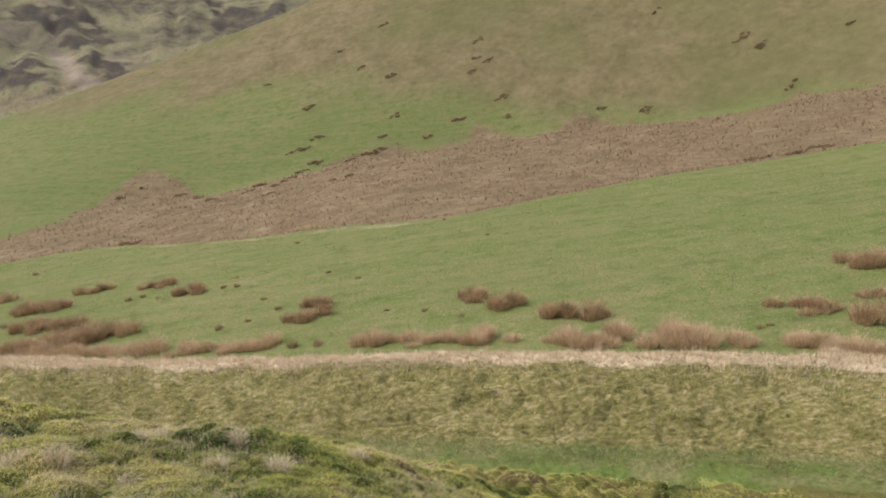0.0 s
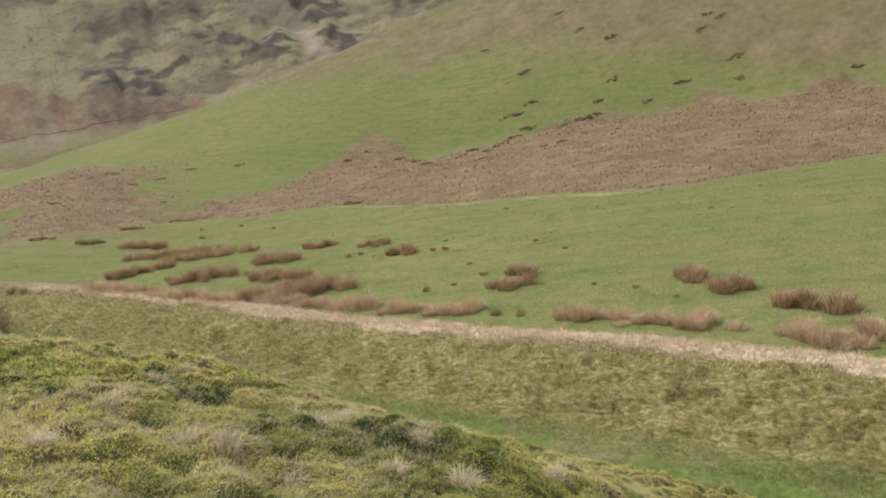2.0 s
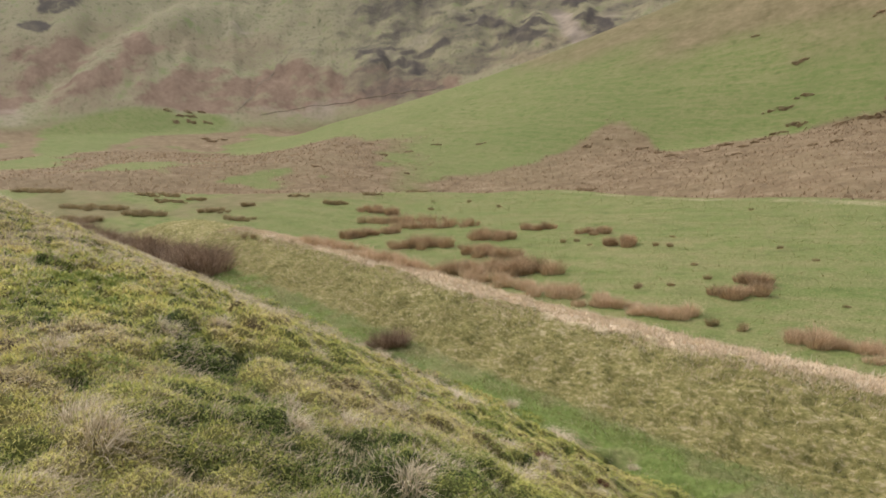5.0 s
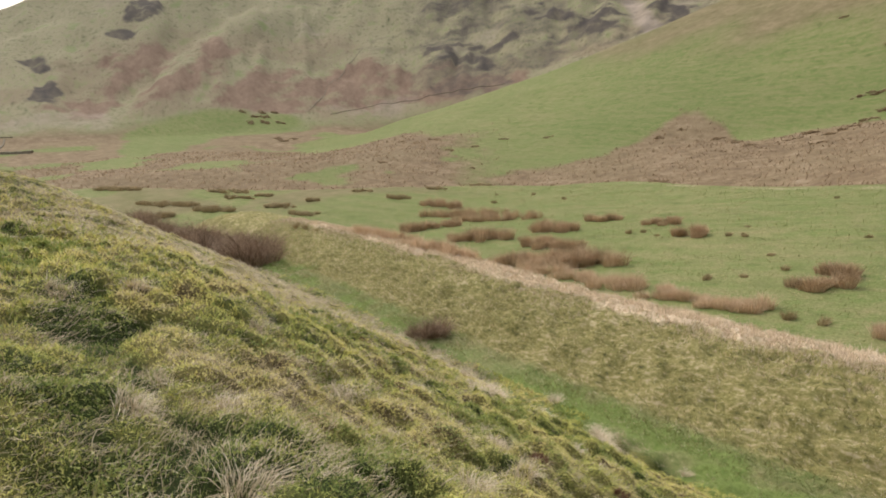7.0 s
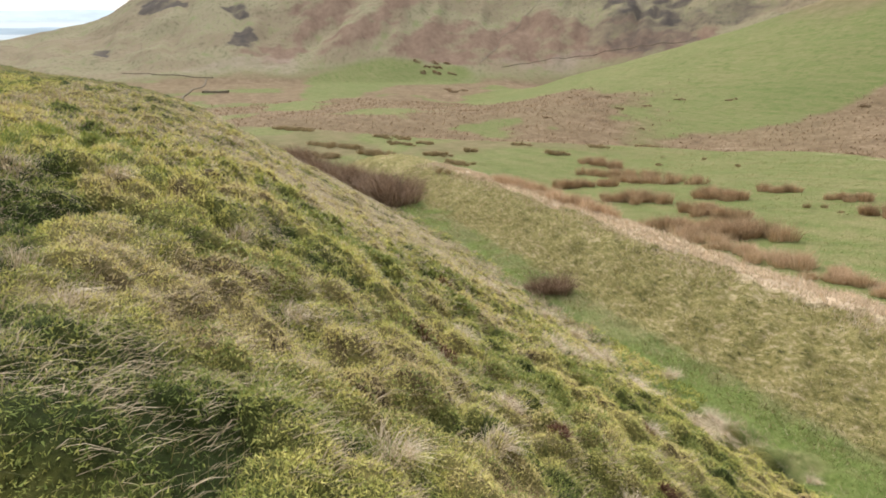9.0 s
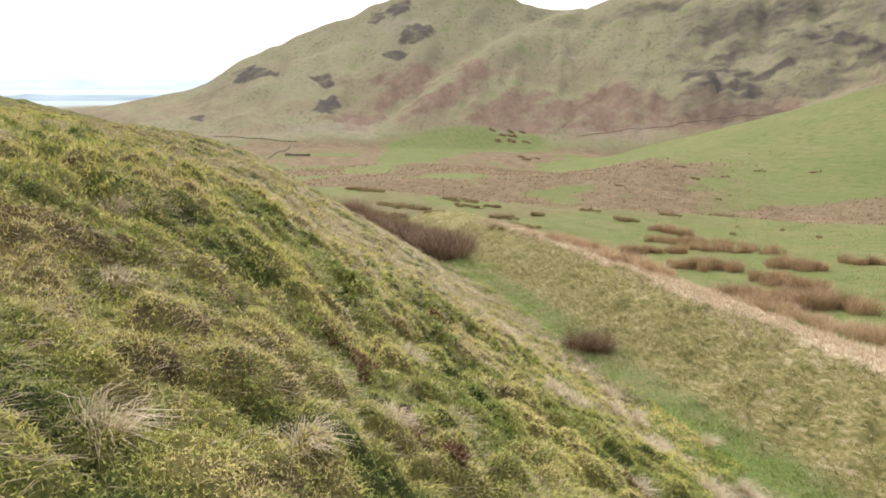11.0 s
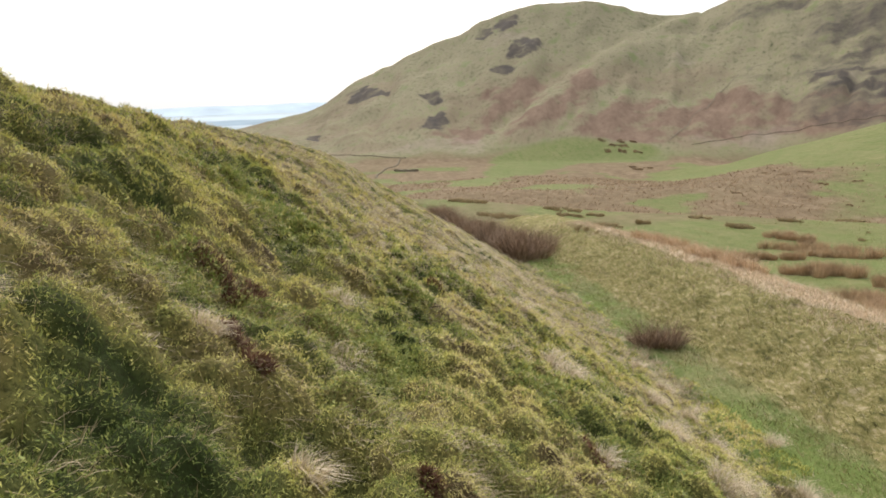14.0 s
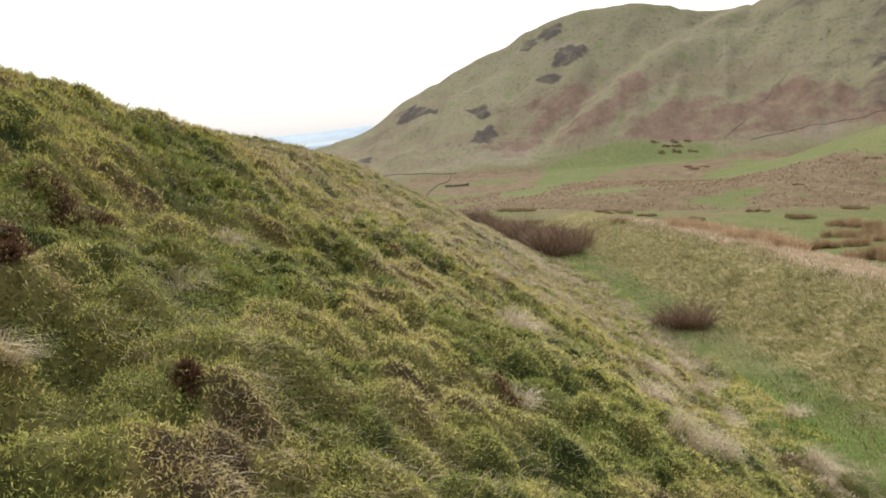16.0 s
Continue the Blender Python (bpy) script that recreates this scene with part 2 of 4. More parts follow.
def zone(x, y, rows, soft=6.0, warp=14.0, seed=91):
    """Weight from 0 to 1 inside any of several outlines, with ragged edges."""
    m = np.zeros_like(x)
    near = np.nonzero((np.hypot(x, y) > 100) & (np.hypot(x, y) < 720))[0]
    px = x[near] + warp * (fbm(x[near], y[near], 22, seed, 4, 0.6) - 0.5)
    py = y[near] + warp * (fbm(x[near], y[near], 22, seed + 5, 4, 0.6) - 0.5)
    for outline in rows:
        o = np.array(outline, float)
        box = np.nonzero((px > o[:, 0].min() - soft) & (px < o[:, 0].max() + soft) & (py > o[:, 1].min() - soft) & (py < o[:, 1].max() + soft))[0]
        qx, qy = px[box], py[box]
        gap, odd = np.full(len(box), 1e9), np.zeros(len(box), bool)
        for (ax, ay), (bx, by) in zip(o, np.roll(o, -1, 0)):
            t = np.clip(((qx - ax) * (bx - ax) + (qy - ay) * (by - ay)) / max((bx - ax) ** 2 + (by - ay) ** 2, 1e-6), 0, 1)
            gap = np.minimum(gap, np.hypot(qx - ax - t * (bx - ax), qy - ay - t * (by - ay)))
            odd ^= ((ay > qy) != (by > qy)) & (qx < (bx - ax) * (qy - ay) / (by - ay if by != ay else 1e-9) + ax)
        w = step(-soft * 0.5, soft * 0.5, np.where(odd, gap, -gap))
        m[near[box]] = np.maximum(m[near[box]], w)
    return m


def cover(x, y, z):
    """What grows where, as weights from 0 to 1."""
    r, a = polar(x, y)
    ac = np.clip(a, -60, 130)
    s = y - ditch_y(x)
    e = edge_r(ac)
    n1, n2, n3 = fbm(x, y, 9, 71, 3), fbm(x, y, 40, 73, 3), fbm(x, y, 1.6, 75, 3)
    inside = r < e
    close = inside * (1 - step(42, 60, r))
    moss = close * (1 - step(-1.9, -0.7, s + 1.6 * (n3 - 0.5)))
    lush = close * step(-1.6, -0.5, s + 2.0 * (n3 - 0.5) + 1.2 * (n1 - 0.5)) * (1 - step(0.0, 1.3, s + 2.8 * (n3 - 0.5) + 2.0 * (n1 - 0.5))) * (0.2 + 0.7 * step(0.40, 0.60, n3))
    bank = close * step(-0.3, 1.0, s) * (1 - step(5.0, 6.2, s))
    pale = close * step(-37, -27, x) * step(3.2, 4.2, s + 1.6 * (n3 - 0.5)) * (1 - step(6.4, 7.6, s + 2.0 * (n3 - 0.5)))
    rise = (spur_top(ac) - slope_foot(ac)) / 100
    pale = np.maximum(pale, 0.37 * inside * step(-5, -1.0, r - e + 4 * (n1 - 0.5)) * step(-12, 4, a) * (1 - step(27, 36, a)))
    top = (slope_foot(ac) - 160 * rise - 1.5) / np.minimum((brown_top(ac) - 1.5) / 160 - rise, -0.02)
    top = np.clip(top, 128, 205) + 9 * (n1 - 0.5) + 16 * (fbm(a, 0 * a, 4, 89, 3) - 0.5)
    top = top + 5 * np.exp(-((a - 24) / 2.6) ** 2) - 7 * np.exp(-((a - 18.5) / 2.5) ** 2)
    bracken = (~inside) * step(-2, 3, r - e) * (1 - step(-4, 4, r - top))
    west = step(36, 46, a) * (r > e) * (1 - step(325, 365, r + 30 * (n2 - 0.5)))
    stripe = fbm(a * 1.6, r * 0.55, 9, 77, 3)
    bracken = np.maximum(bracken * (1 - step(36, 46, a)), west * (1 - 0.8 * step(0.64, 0.73, stripe + 0.25 * (n1 - 0.5))))
    meadow = zone(x, y, MEADOWS, 7, 16, 93)
    bracken = bracken * (1 - meadow)
    hills = step(325, 365, r + 30 * (n2 - 0.5)) * (1 - step(1300, 1700, r))
    fern = (1 - meadow) * hills * step(0.34, 0.52, fbm(a * 2.2, r * 0.5, 26, 79, 5, 0.6) - 0.0016 * (z - 8)) * (1 - step(6, 40, z + 50 * (n2 - 0.5)))
    bracken = np.maximum(bracken, np.maximum(0.45 * fern, 0.95 * (1 - meadow) * hills * zone(x, y, FERN_BEDS, 14, 34, 95) * (0.55 + 0.45 * step(0.36, 0.5, n1))))
    tan = (~inside) * (1 - west) * (r > 160) * step(-8, 11, z + 26 * (n2 - 0.5)) * (1 - step(1300, 1700, r))
    tan = np.maximum(tan, 0.75 * inside * step(34, 50, a) * step(0.36, 0.6, n1) * step(6, 12, np.hypot((x + 62) / 1.6, y - 63)) * step(7, 12, s))
    moor = (1 - meadow) * hills
    scree = moor * 0.5 * step(0.68, 0.8, fbm(a * 2.4 + 0.03 * r, r * 0.3, 18, 87, 4) + 0.04 * (1 - step(40, 52, a)))
    scree = np.maximum(scree, 0.9 * hills * zone(x, y, GULLIES, 5, 8))
    ling = 0.75 * step(0.44, 0.68, fbm(a * 3.2 + 0.05 * r, r * 0.9, 26, 83, 6, 0.65) + 0.06 * (1 - step(44, 56, a)) + 0.05 * (1 - step(30, 46, a)) - 0.03 + 0.03 * step(28, 40, a) * (1 - step(48, 56, a)))
    heather = hills * ling * step(-12, 12, z) * (1 - step(52, 58, a))
    heather = np.maximum(heather, 0.6 * hills * (1 - step(43, 52, a)) * step(0.33, 0.56, fbm(a * 3, r * 0.5, 12, 85, 4)))
    heather = np.maximum((0.84 - 0.34 * step(44, 54, a)) * heather, hills * np.maximum(0.9 * zone(x, y, CRAGS, 7, 15) * (0.6 + 0.6 * step(0.3, 0.5, n1)), 0.6 * zone(x, y, HEATHER_BEDS, 14, 30) * (0.5 + step(0.35, 0.6, n1))))
    heather = np.maximum(heather, step(95, 98, a) * step(650, 800, r) * (1 - step(1300, 1600, r)))
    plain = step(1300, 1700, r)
    return moss, lush, bank, pale, bracken, tan, heather, plain, moor, scree

# ---- materials ----


def nodes_of(name, rough=0.9, spec=0.15):
    m = bpy.data.materials.new(name)
    m.use_nodes = True
    nt = m.node_tree
    b = nt.nodes["Principled BSDF"]
    b.inputs["Roughness"].default_value = rough
    b.inputs["Specular IOR Level"].default_value = spec
    return m, nt, b


def noise_node(nt, vec, scale, detail=4.0, rough=0.55):
    n = nt.nodes.new("ShaderNodeTexNoise")
    n.inputs["Scale"].default_value, n.inputs["Detail"].default_value, n.inputs["Roughness"].default_value = scale, detail, rough
    nt.links.new(vec, n.inputs["Vector"])
    return n.outputs["Fac"]


def ramp(nt, fac, stops):
    n = nt.nodes.new("ShaderNodeValToRGB")
    el = n.color_ramp.elements
    while len(el) < len(stops):
        el.new(0.5)
    for e, (p, c) in zip(el, stops):
        e.position, e.color = p, (*c, 1)
    nt.links.new(fac, n.inputs[0])
    return n.outputs[0]


def mix(nt, fac, a, b, kind="MIX"):
    n = nt.nodes.new("ShaderNodeMix")
    n.data_type, n.blend_type = "RGBA", kind
    for sock, v in ((n.inputs["Factor"], fac), (n.inputs[6], a), (n.inputs[7], b)):
        if isinstance(v, (int, float)):
            sock.default_value = v
        elif isinstance(v, tuple):
            sock.default_value = (*v, 1)
        else:
            nt.links.new(v, sock)
    return n.outputs[2]


def sums(nt, op, a, b):
    n = nt.nodes.new("ShaderNodeMath")
    n.operation = op
    for sock, v in zip(n.inputs, (a, b)):
        if isinstance(v, (int, float)):
            sock.default_value = v
        else:
            nt.links.new(v, sock)
    return n.outputs[0]


def bumped(nt, b, height_out, strength, distance):
    n = nt.nodes.new("ShaderNodeBump")
    n.inputs["Strength"].default_value, n.inputs["Distance"].default_value = strength, distance
    nt.links.new(height_out, n.inputs["Height"])
    nt.links.new(n.outputs[0], b.inputs["Normal"])


def stretched(nt, vec, sx, sy, sz, turn=0.0):
    n = nt.nodes.new("ShaderNodeMapping")
    n.inputs["Scale"].default_value = (sx, sy, sz)
    n.inputs["Rotation"].default_value = (0, 0, turn)
    nt.links.new(vec, n.inputs["Vector"])
    return n.outputs[0]


def ground_material():
    m, nt, b = nodes_of("grassland", 0.95, 0.08)
    pos = nt.nodes.new("ShaderNodeNewGeometry").outputs["Position"]

    def attr(name):
        n = nt.nodes.new("ShaderNodeAttribute")
        n.attribute_name = name
        s = nt.nodes.new("ShaderNodeSeparateColor")
        nt.links.new(n.outputs["Color"], s.inputs[0])
        return [s.outputs[k] for k in range(3)]

    moss, lush, bank = attr("cover_near")
    bracken, tan, heather = attr("cover_far")
    moor, scree, pale = attr("cover_hill")
    plain, tone = attr("cover_plain")[:2]
    fine, mid, wide, broad = (noise_node(nt, pos, k, 5, 0.6) for k in (9.0, 1.3, 0.16, 0.022))
    patch = noise_node(nt, pos, 0.55, 5, 0.65)
    # runs down the far slopes: bearing and distance from the hill fort
    part_xyz = nt.nodes.new("ShaderNodeSeparateXYZ")
    nt.links.new(pos, part_xyz.inputs[0])
    dx, dy = sums(nt, "SUBTRACT", CENTRE[0], part_xyz.outputs[0]), sums(nt, "SUBTRACT", part_xyz.outputs[1], CENTRE[1])
    reach = sums(nt, "SQRT", sums(nt, "ADD", sums(nt, "MULTIPLY", dx, dx), sums(nt, "MULTIPLY", dy, dy)), 0.0)
    fan = nt.nodes.new("ShaderNodeCombineXYZ")
    nt.links.new(sums(nt, "MULTIPLY", sums(nt, "ARCTAN2", dx, dy), 430.0), fan.inputs[0])
    nt.links.new(sums(nt, "MULTIPLY", reach, 0.5), fan.inputs[1])
    runs = noise_node(nt, fan.outputs[0], 0.11, 6, 0.62)
    drift = noise_node(nt, fan.outputs[0], 0.03, 4, 0.6)
    streak = noise_node(nt, stretched(nt, pos, 0.10, 0.9, 0.5, 0.25), 1.0, 5, 0.6)
    # pasture: short green turf with straw-coloured streaks
    turf = ramp(nt, fine, [(0.3, (0.096, 0.130, 0.037)), (0.5, (0.150, 0.192, 0.060)), (0.7, (0.235, 0.250, 0.102))])
    straw = ramp(nt, fine, [(0.35, (0.17, 0.165, 0.070)), (0.65, (0.33, 0.285, 0.15))])
    turf = mix(nt, ramp(nt, streak, [(0.42, (0, 0, 0)), (0.72, (0.8, 0.8, 0.8))]), turf, straw)
    turf = mix(nt, ramp(nt, mid, [(0.52, (0, 0, 0)), (0.68, (0.7, 0.7, 0.7))]), turf, straw)
    turf = mix(nt, ramp(nt, patch, [(0.5, (0, 0, 0)), (0.72, (0.75, 0.75, 0.75))]), turf, straw)
    turf = mix(nt, ramp(nt, patch, [(0.3, (0.6, 0.6, 0.6)), (0.46, (0, 0, 0))]), turf, (0.075, 0.10, 0.030))
    turf = mix(nt, ramp(nt, wide, [(0.45, (0, 0, 0)), (0.75, (0.35, 0.35, 0.35))]), turf, straw)
    turf = mix(nt, ramp(nt, broad, [(0.35, (0, 0, 0)), (0.65, (0.35, 0.35, 0.35))]), turf, (0.095, 0.145, 0.040))
    fern = ramp(nt, mix(nt, 0.6, wide, patch), [(0.33, (0.105, 0.077, 0.049)), (0.46, (0.185, 0.135, 0.080)), (0.55, (0.235, 0.177, 0.108)), (0.68, (0.33, 0.265, 0.18))])
    fern = mix(nt, ramp(nt, broad, [(0.45, (0, 0, 0)), (0.65, (0.5, 0.5, 0.5))]), fern, (0.20, 0.16, 0.09))
    grain = noise_node(nt, fan.outputs[0], 0.4, 6, 0.7)
    hill_grass = ramp(nt, mix(nt, 0.45, grain, mix(nt, 0.5, drift, runs)), [(0.34, (0.125, 0.127, 0.068)), (0.44, (0.205, 0.196, 0.110)), (0.51, (0.26, 0.228, 0.145)), (0.57, (0.215, 0.215, 0.112)), (0.68, (0.33, 0.28, 0.195))])
    hill_grass = mix(nt, ramp(nt, grain, [(0.33, (0.75, 0.75, 0.75)), (0.43, (0, 0, 0))]), hill_grass, (0.10, 0.095, 0.055))
    hill_grass = mix(nt, ramp(nt, runs, [(0.56, (0, 0, 0)), (0.66, (0.6, 0.6, 0.6))]), hill_grass, (0.16, 0.20, 0.075))
    shingle = ramp(nt, wide, [(0.3, (0.22, 0.18, 0.135)), (0.7, (0.36, 0.30, 0.235))])
    bent = ramp(nt, mix(nt, 0.5, patch, wide), [(0.3, (0.125, 0.108, 0.052)), (0.5, (0.20, 0.166, 0.090)), (0.7, (0.285, 0.230, 0.135))])
    bent = mix(nt, ramp(nt, broad, [(0.4, (0, 0, 0)), (0.62, (0.5, 0.5, 0.5))]), bent, (0.135, 0.150, 0.055))
    ling = ramp(nt, runs, [(0.3, (0.052, 0.045, 0.042)), (0.5, (0.085, 0.073, 0.060)), (0.7, (0.15, 0.13, 0.085))])
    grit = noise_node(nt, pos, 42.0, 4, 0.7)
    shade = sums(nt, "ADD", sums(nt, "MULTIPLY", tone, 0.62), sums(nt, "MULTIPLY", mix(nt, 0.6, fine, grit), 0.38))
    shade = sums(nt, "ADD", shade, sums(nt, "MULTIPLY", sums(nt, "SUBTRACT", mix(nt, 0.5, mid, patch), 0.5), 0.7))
    # ground kept darker than the fronds, putting shade of the gaps into colour
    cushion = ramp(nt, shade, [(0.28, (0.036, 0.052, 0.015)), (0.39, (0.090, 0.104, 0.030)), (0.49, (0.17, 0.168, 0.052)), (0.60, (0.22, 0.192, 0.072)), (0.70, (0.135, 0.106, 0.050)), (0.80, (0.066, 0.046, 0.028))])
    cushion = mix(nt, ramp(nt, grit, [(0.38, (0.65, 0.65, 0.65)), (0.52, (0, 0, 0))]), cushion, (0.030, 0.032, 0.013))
    sward = ramp(nt, fine, [(0.3, (0.105, 0.155, 0.036)), (0.7, (0.20, 0.250, 0.078))])
    comb = noise_node(nt, stretched(nt, pos, 3.2, 9.0, 9.0, 0.28), 1.0, 5, 0.65)
    rough_grass = ramp(nt, mix(nt, 0.5, mix(nt, 0.4, fine, mid), comb), [(0.38, (0.072, 0.068, 0.030)), (0.46, (0.185, 0.176, 0.062)), (0.53, (0.275, 0.242, 0.10)), (0.60, (0.42, 0.36, 0.215))])
    blond = ramp(nt, fine, [(0.3, (0.50, 0.395, 0.26)), (0.7, (0.74, 0.62, 0.45))])
    # far plain: distance haze put into the colour as pale blue-grey
    hazy_lowland = ramp(nt, noise_node(nt, pos, 0.004, 3), [(0.4, (0.42, 0.50, 0.53)), (0.55, (0.49, 0.57, 0.60)), (0.6, (0.45, 0.53, 0.57))])

    def soft(mask, lo=0.3, hi=0.7):
        j = sums(nt, "ADD", mask, sums(nt, "MULTIPLY", sums(nt, "SUBTRACT", fine, 0.5), 0.5))
        j = sums(nt, "ADD", j, sums(nt, "MULTIPLY", sums(nt, "SUBTRACT", wide, 0.5), 0.5))
        return ramp(nt, j, [(lo, (0, 0, 0)), (hi, (1, 1, 1))])

    col = mix(nt, soft(tan, 0.2, 0.9), turf, bent)
    col = mix(nt, moor, col, hill_grass)
    far_fern = ramp(nt, mix(nt, 0.5, grain, runs), [(0.30, (0.120, 0.080, 0.056)), (0.48, (0.190, 0.132, 0.092)), (0.68, (0.26, 0.19, 0.132))])
    col = mix(nt, soft(bracken, 0.25, 0.8), col, mix(nt, moor, fern, far_fern))
    col = mix(nt, soft(scree, 0.2, 0.9), col, shingle)
    col = mix(nt, soft(heather), col, ling)
    col = mix(nt, soft(bank), col, rough_grass)
    col = mix(nt, soft(lush), col, sward)
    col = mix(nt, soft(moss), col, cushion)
    col = mix(nt, soft(pale), col, blond)
    col = mix(nt, plain, col, hazy_lowland)
    col = mix(nt, 1.0, col, (1.0, 0.97, 0.98), "MULTIPLY")
    nt.links.new(col, b.inputs["Base Color"])
    bumped(nt, b, mix(nt, 0.5, noise_node(nt, pos, 26, 6, 0.75), mid), 0.8, 0.06)
    return m


def blade_material(name, stops, rough=0.7, patch=0.9, toned=False, thin=0.16):
    """Leaves and blades: each its own shade, in drifts, and a little light passing through."""
    stops = [(p, (c[0], 0.97 * c[1], c[2])) for p, c in stops]
    m, nt, b = nodes_of(name, rough, 0.12)
    geo = nt.nodes.new("ShaderNodeNewGeometry")
    v = sums(nt, "MULTIPLY", geo.outputs["Random Per Island"], 0.38)
    if toned:
        at = nt.nodes.new("ShaderNodeAttribute")
        at.attribute_name = "tone"
        v = sums(nt, "ADD", sums(nt, "ADD", sums(nt, "MULTIPLY", v, 0.46), 0.03), sums(nt, "MULTIPLY", at.outputs["Fac"], 0.42))
        v = sums(nt, "ADD", v, sums(nt, "MULTIPLY", noise_node(nt, geo.outputs["Position"], patch, 3, 0.6), 0.34))
    else:
        v = sums(nt, "ADD", v, sums(nt, "MULTIPLY", noise_node(nt, geo.outputs["Position"], patch, 3, 0.6), 0.62))
    col = ramp(nt, v, stops)
    nt.links.new(col, b.inputs["Base Color"])
    through_leaf = nt.nodes.new("ShaderNodeBsdfTranslucent")
    nt.links.new(col, through_leaf.inputs["Color"])
    both = nt.nodes.new("ShaderNodeMixShader")
    both.inputs[0].default_value = thin
    nt.links.new(b.outputs[0], both.inputs[1])
    nt.links.new(through_leaf.outputs[0], both.inputs[2])
    nt.links.new(both.outputs[0], nt.nodes["Material Output"].inputs["Surface"])
    return m


GRASSLAND = ground_material()
RUSH = blade_material("dry_rush", [(0.28, (0.20, 0.145, 0.080)), (0.5, (0.50, 0.36, 0.21)), (0.75, (0.72, 0.56, 0.37))])
RUSH_PALE = blade_material("bleached_rush", [(0.25, (0.38, 0.28, 0.165)), (0.5, (0.60, 0.455, 0.29)), (0.75, (0.80, 0.65, 0.45))])
RUSH_GREEN = blade_material("green_rush", [(0.3, (0.22, 0.18, 0.09)), (0.55, (0.40, 0.32, 0.17)), (0.75, (0.55, 0.44, 0.26))])
RUSH_DARK = blade_material("dark_rush", [(0.25, (0.12, 0.085, 0.058)), (0.5, (0.28, 0.195, 0.128)), (0.75, (0.50, 0.375, 0.25))])
MOSS = blade_material("moss_fronds", [(0.26, (0.098, 0.142, 0.036)), (0.36, (0.26, 0.312, 0.080)), (0.46, (0.50, 0.505, 0.14)), (0.56, (0.74, 0.68, 0.225)), (0.67, (0.67, 0.57, 0.275)), (0.79, (0.24, 0.165, 0.092))], 0.8, 1.6, True)
BILBERRY = blade_material("bilberry_leaves", [(0.2, (0.15, 0.205, 0.055)), (0.45, (0.28, 0.345, 0.092)), (0.65, (0.42, 0.43, 0.14)), (0.85, (0.34, 0.24, 0.12))], 0.6, 2.5)
BENT = blade_material("dry_bent_grass", [(0.2, (0.26, 0.205, 0.11)), (0.5, (0.47, 0.39, 0.24)), (0.8, (0.66, 0.57, 0.40))], 0.7, 1.2)
STRAW = blade_material("bleached_straw", [(0.2, (0.42, 0.335, 0.205)), (0.45, (0.64, 0.54, 0.36)), (0.75, (0.82, 0.73, 0.54))], 0.7, 2.0)
MEADOW = blade_material("mixed_grass", [(0.3, (0.12, 0.125, 0.042)), (0.45, (0.26, 0.235, 0.09)), (0.62, (0.37, 0.31, 0.155)), (0.82, (0.52, 0.43, 0.26))], 0.75, 0.7)
BANK = blade_material("bank_grass", [(0.28, (0.085, 0.080, 0.036)), (0.42, (0.25, 0.245, 0.085)), (0.54, (0.40, 0.355, 0.165)), (0.70, (0.66, 0.575, 0.40))], 0.75, 5.0)
SWARD = blade_material("green_turf", [(0.25, (0.17, 0.20, 0.06)), (0.50, (0.26, 0.285, 0.095)), (0.66, (0.50, 0.44, 0.23))], 0.75, 0.6)
BLOND = blade_material("blond_grass", [(0.25, (0.50, 0.40, 0.265)), (0.5, (0.67, 0.56, 0.40)), (0.75, (0.80, 0.70, 0.53))], 0.75, 0.8)
DEAD_FERN = blade_material("dead_bracken", [(0.2, (0.085, 0.042, 0.024)), (0.5, (0.15, 0.078, 0.045)), (0.8, (0.25, 0.15, 0.09))], 0.8, 3.0)
BRACKEN = blade_material("brown_bracken", [(0.28, (0.22, 0.160, 0.098)), (0.45, (0.32, 0.238, 0.148)), (0.6, (0.40, 0.312, 0.20)), (0.78, (0.52, 0.43, 0.29))], 0.9, 0.12, False, 0.35)
DITCH = blade_material("ditch_turf", [(0.28, (0.135, 0.175, 0.05)), (0.5, (0.23, 0.27, 0.085)), (0.75, (0.42, 0.39, 0.18))], 0.75, 0.8)
SCRUB = blade_material("hillside_scrub", [(0.25, (0.18, 0.14, 0.075)), (0.5, (0.32, 0.24, 0.14)), (0.75, (0.45, 0.34, 0.21))], 0.85, 0.25)


def stone_material():
    m, nt, b = nodes_of("dry_stone", 0.95, 0.1)
    pos = nt.nodes.new("ShaderNodeNewGeometry").outputs["Position"]
    nt.links.new(ramp(nt, noise_node(nt, pos, 1.4, 5), [(0.3, (0.13, 0.108, 0.078)), (0.55, (0.20, 0.168, 0.12)), (0.8, (0.30, 0.26, 0.20))]), b.inputs["Base Color"])
    return m


STONE = stone_material()

# ---- the ground, one sheet to the horizon ----


def grid_mesh(name, verts, cols, rows, wrap):
    nq = (cols if wrap else cols - 1) * (rows - 1)
    i = np.arange(rows - 1)[:, None] * cols
    j = np.arange(cols if wrap else cols - 1)[None, :]
    k = (j + 1) % cols
    quads = np.stack([i + j, i + k, i + cols + k, i + cols + j], -1).reshape(-1, 4)
    me = bpy.data.meshes.new(name)
    me.vertices.add(len(verts))
    me.vertices.foreach_set("co", verts.astype(np.float32).ravel())
    me.loops.add(nq * 4)
    me.loops.foreach_set("vertex_index", quads.astype(np.int32).ravel())
    me.polygons.add(nq)
    me.polygons.foreach_set("loop_start", np.arange(nq, dtype=np.int32) * 4)
    me.polygons.foreach_set("use_smooth", np.ones(nq, bool))
    me.update(calc_edges=True)
    me.validate()
    return me


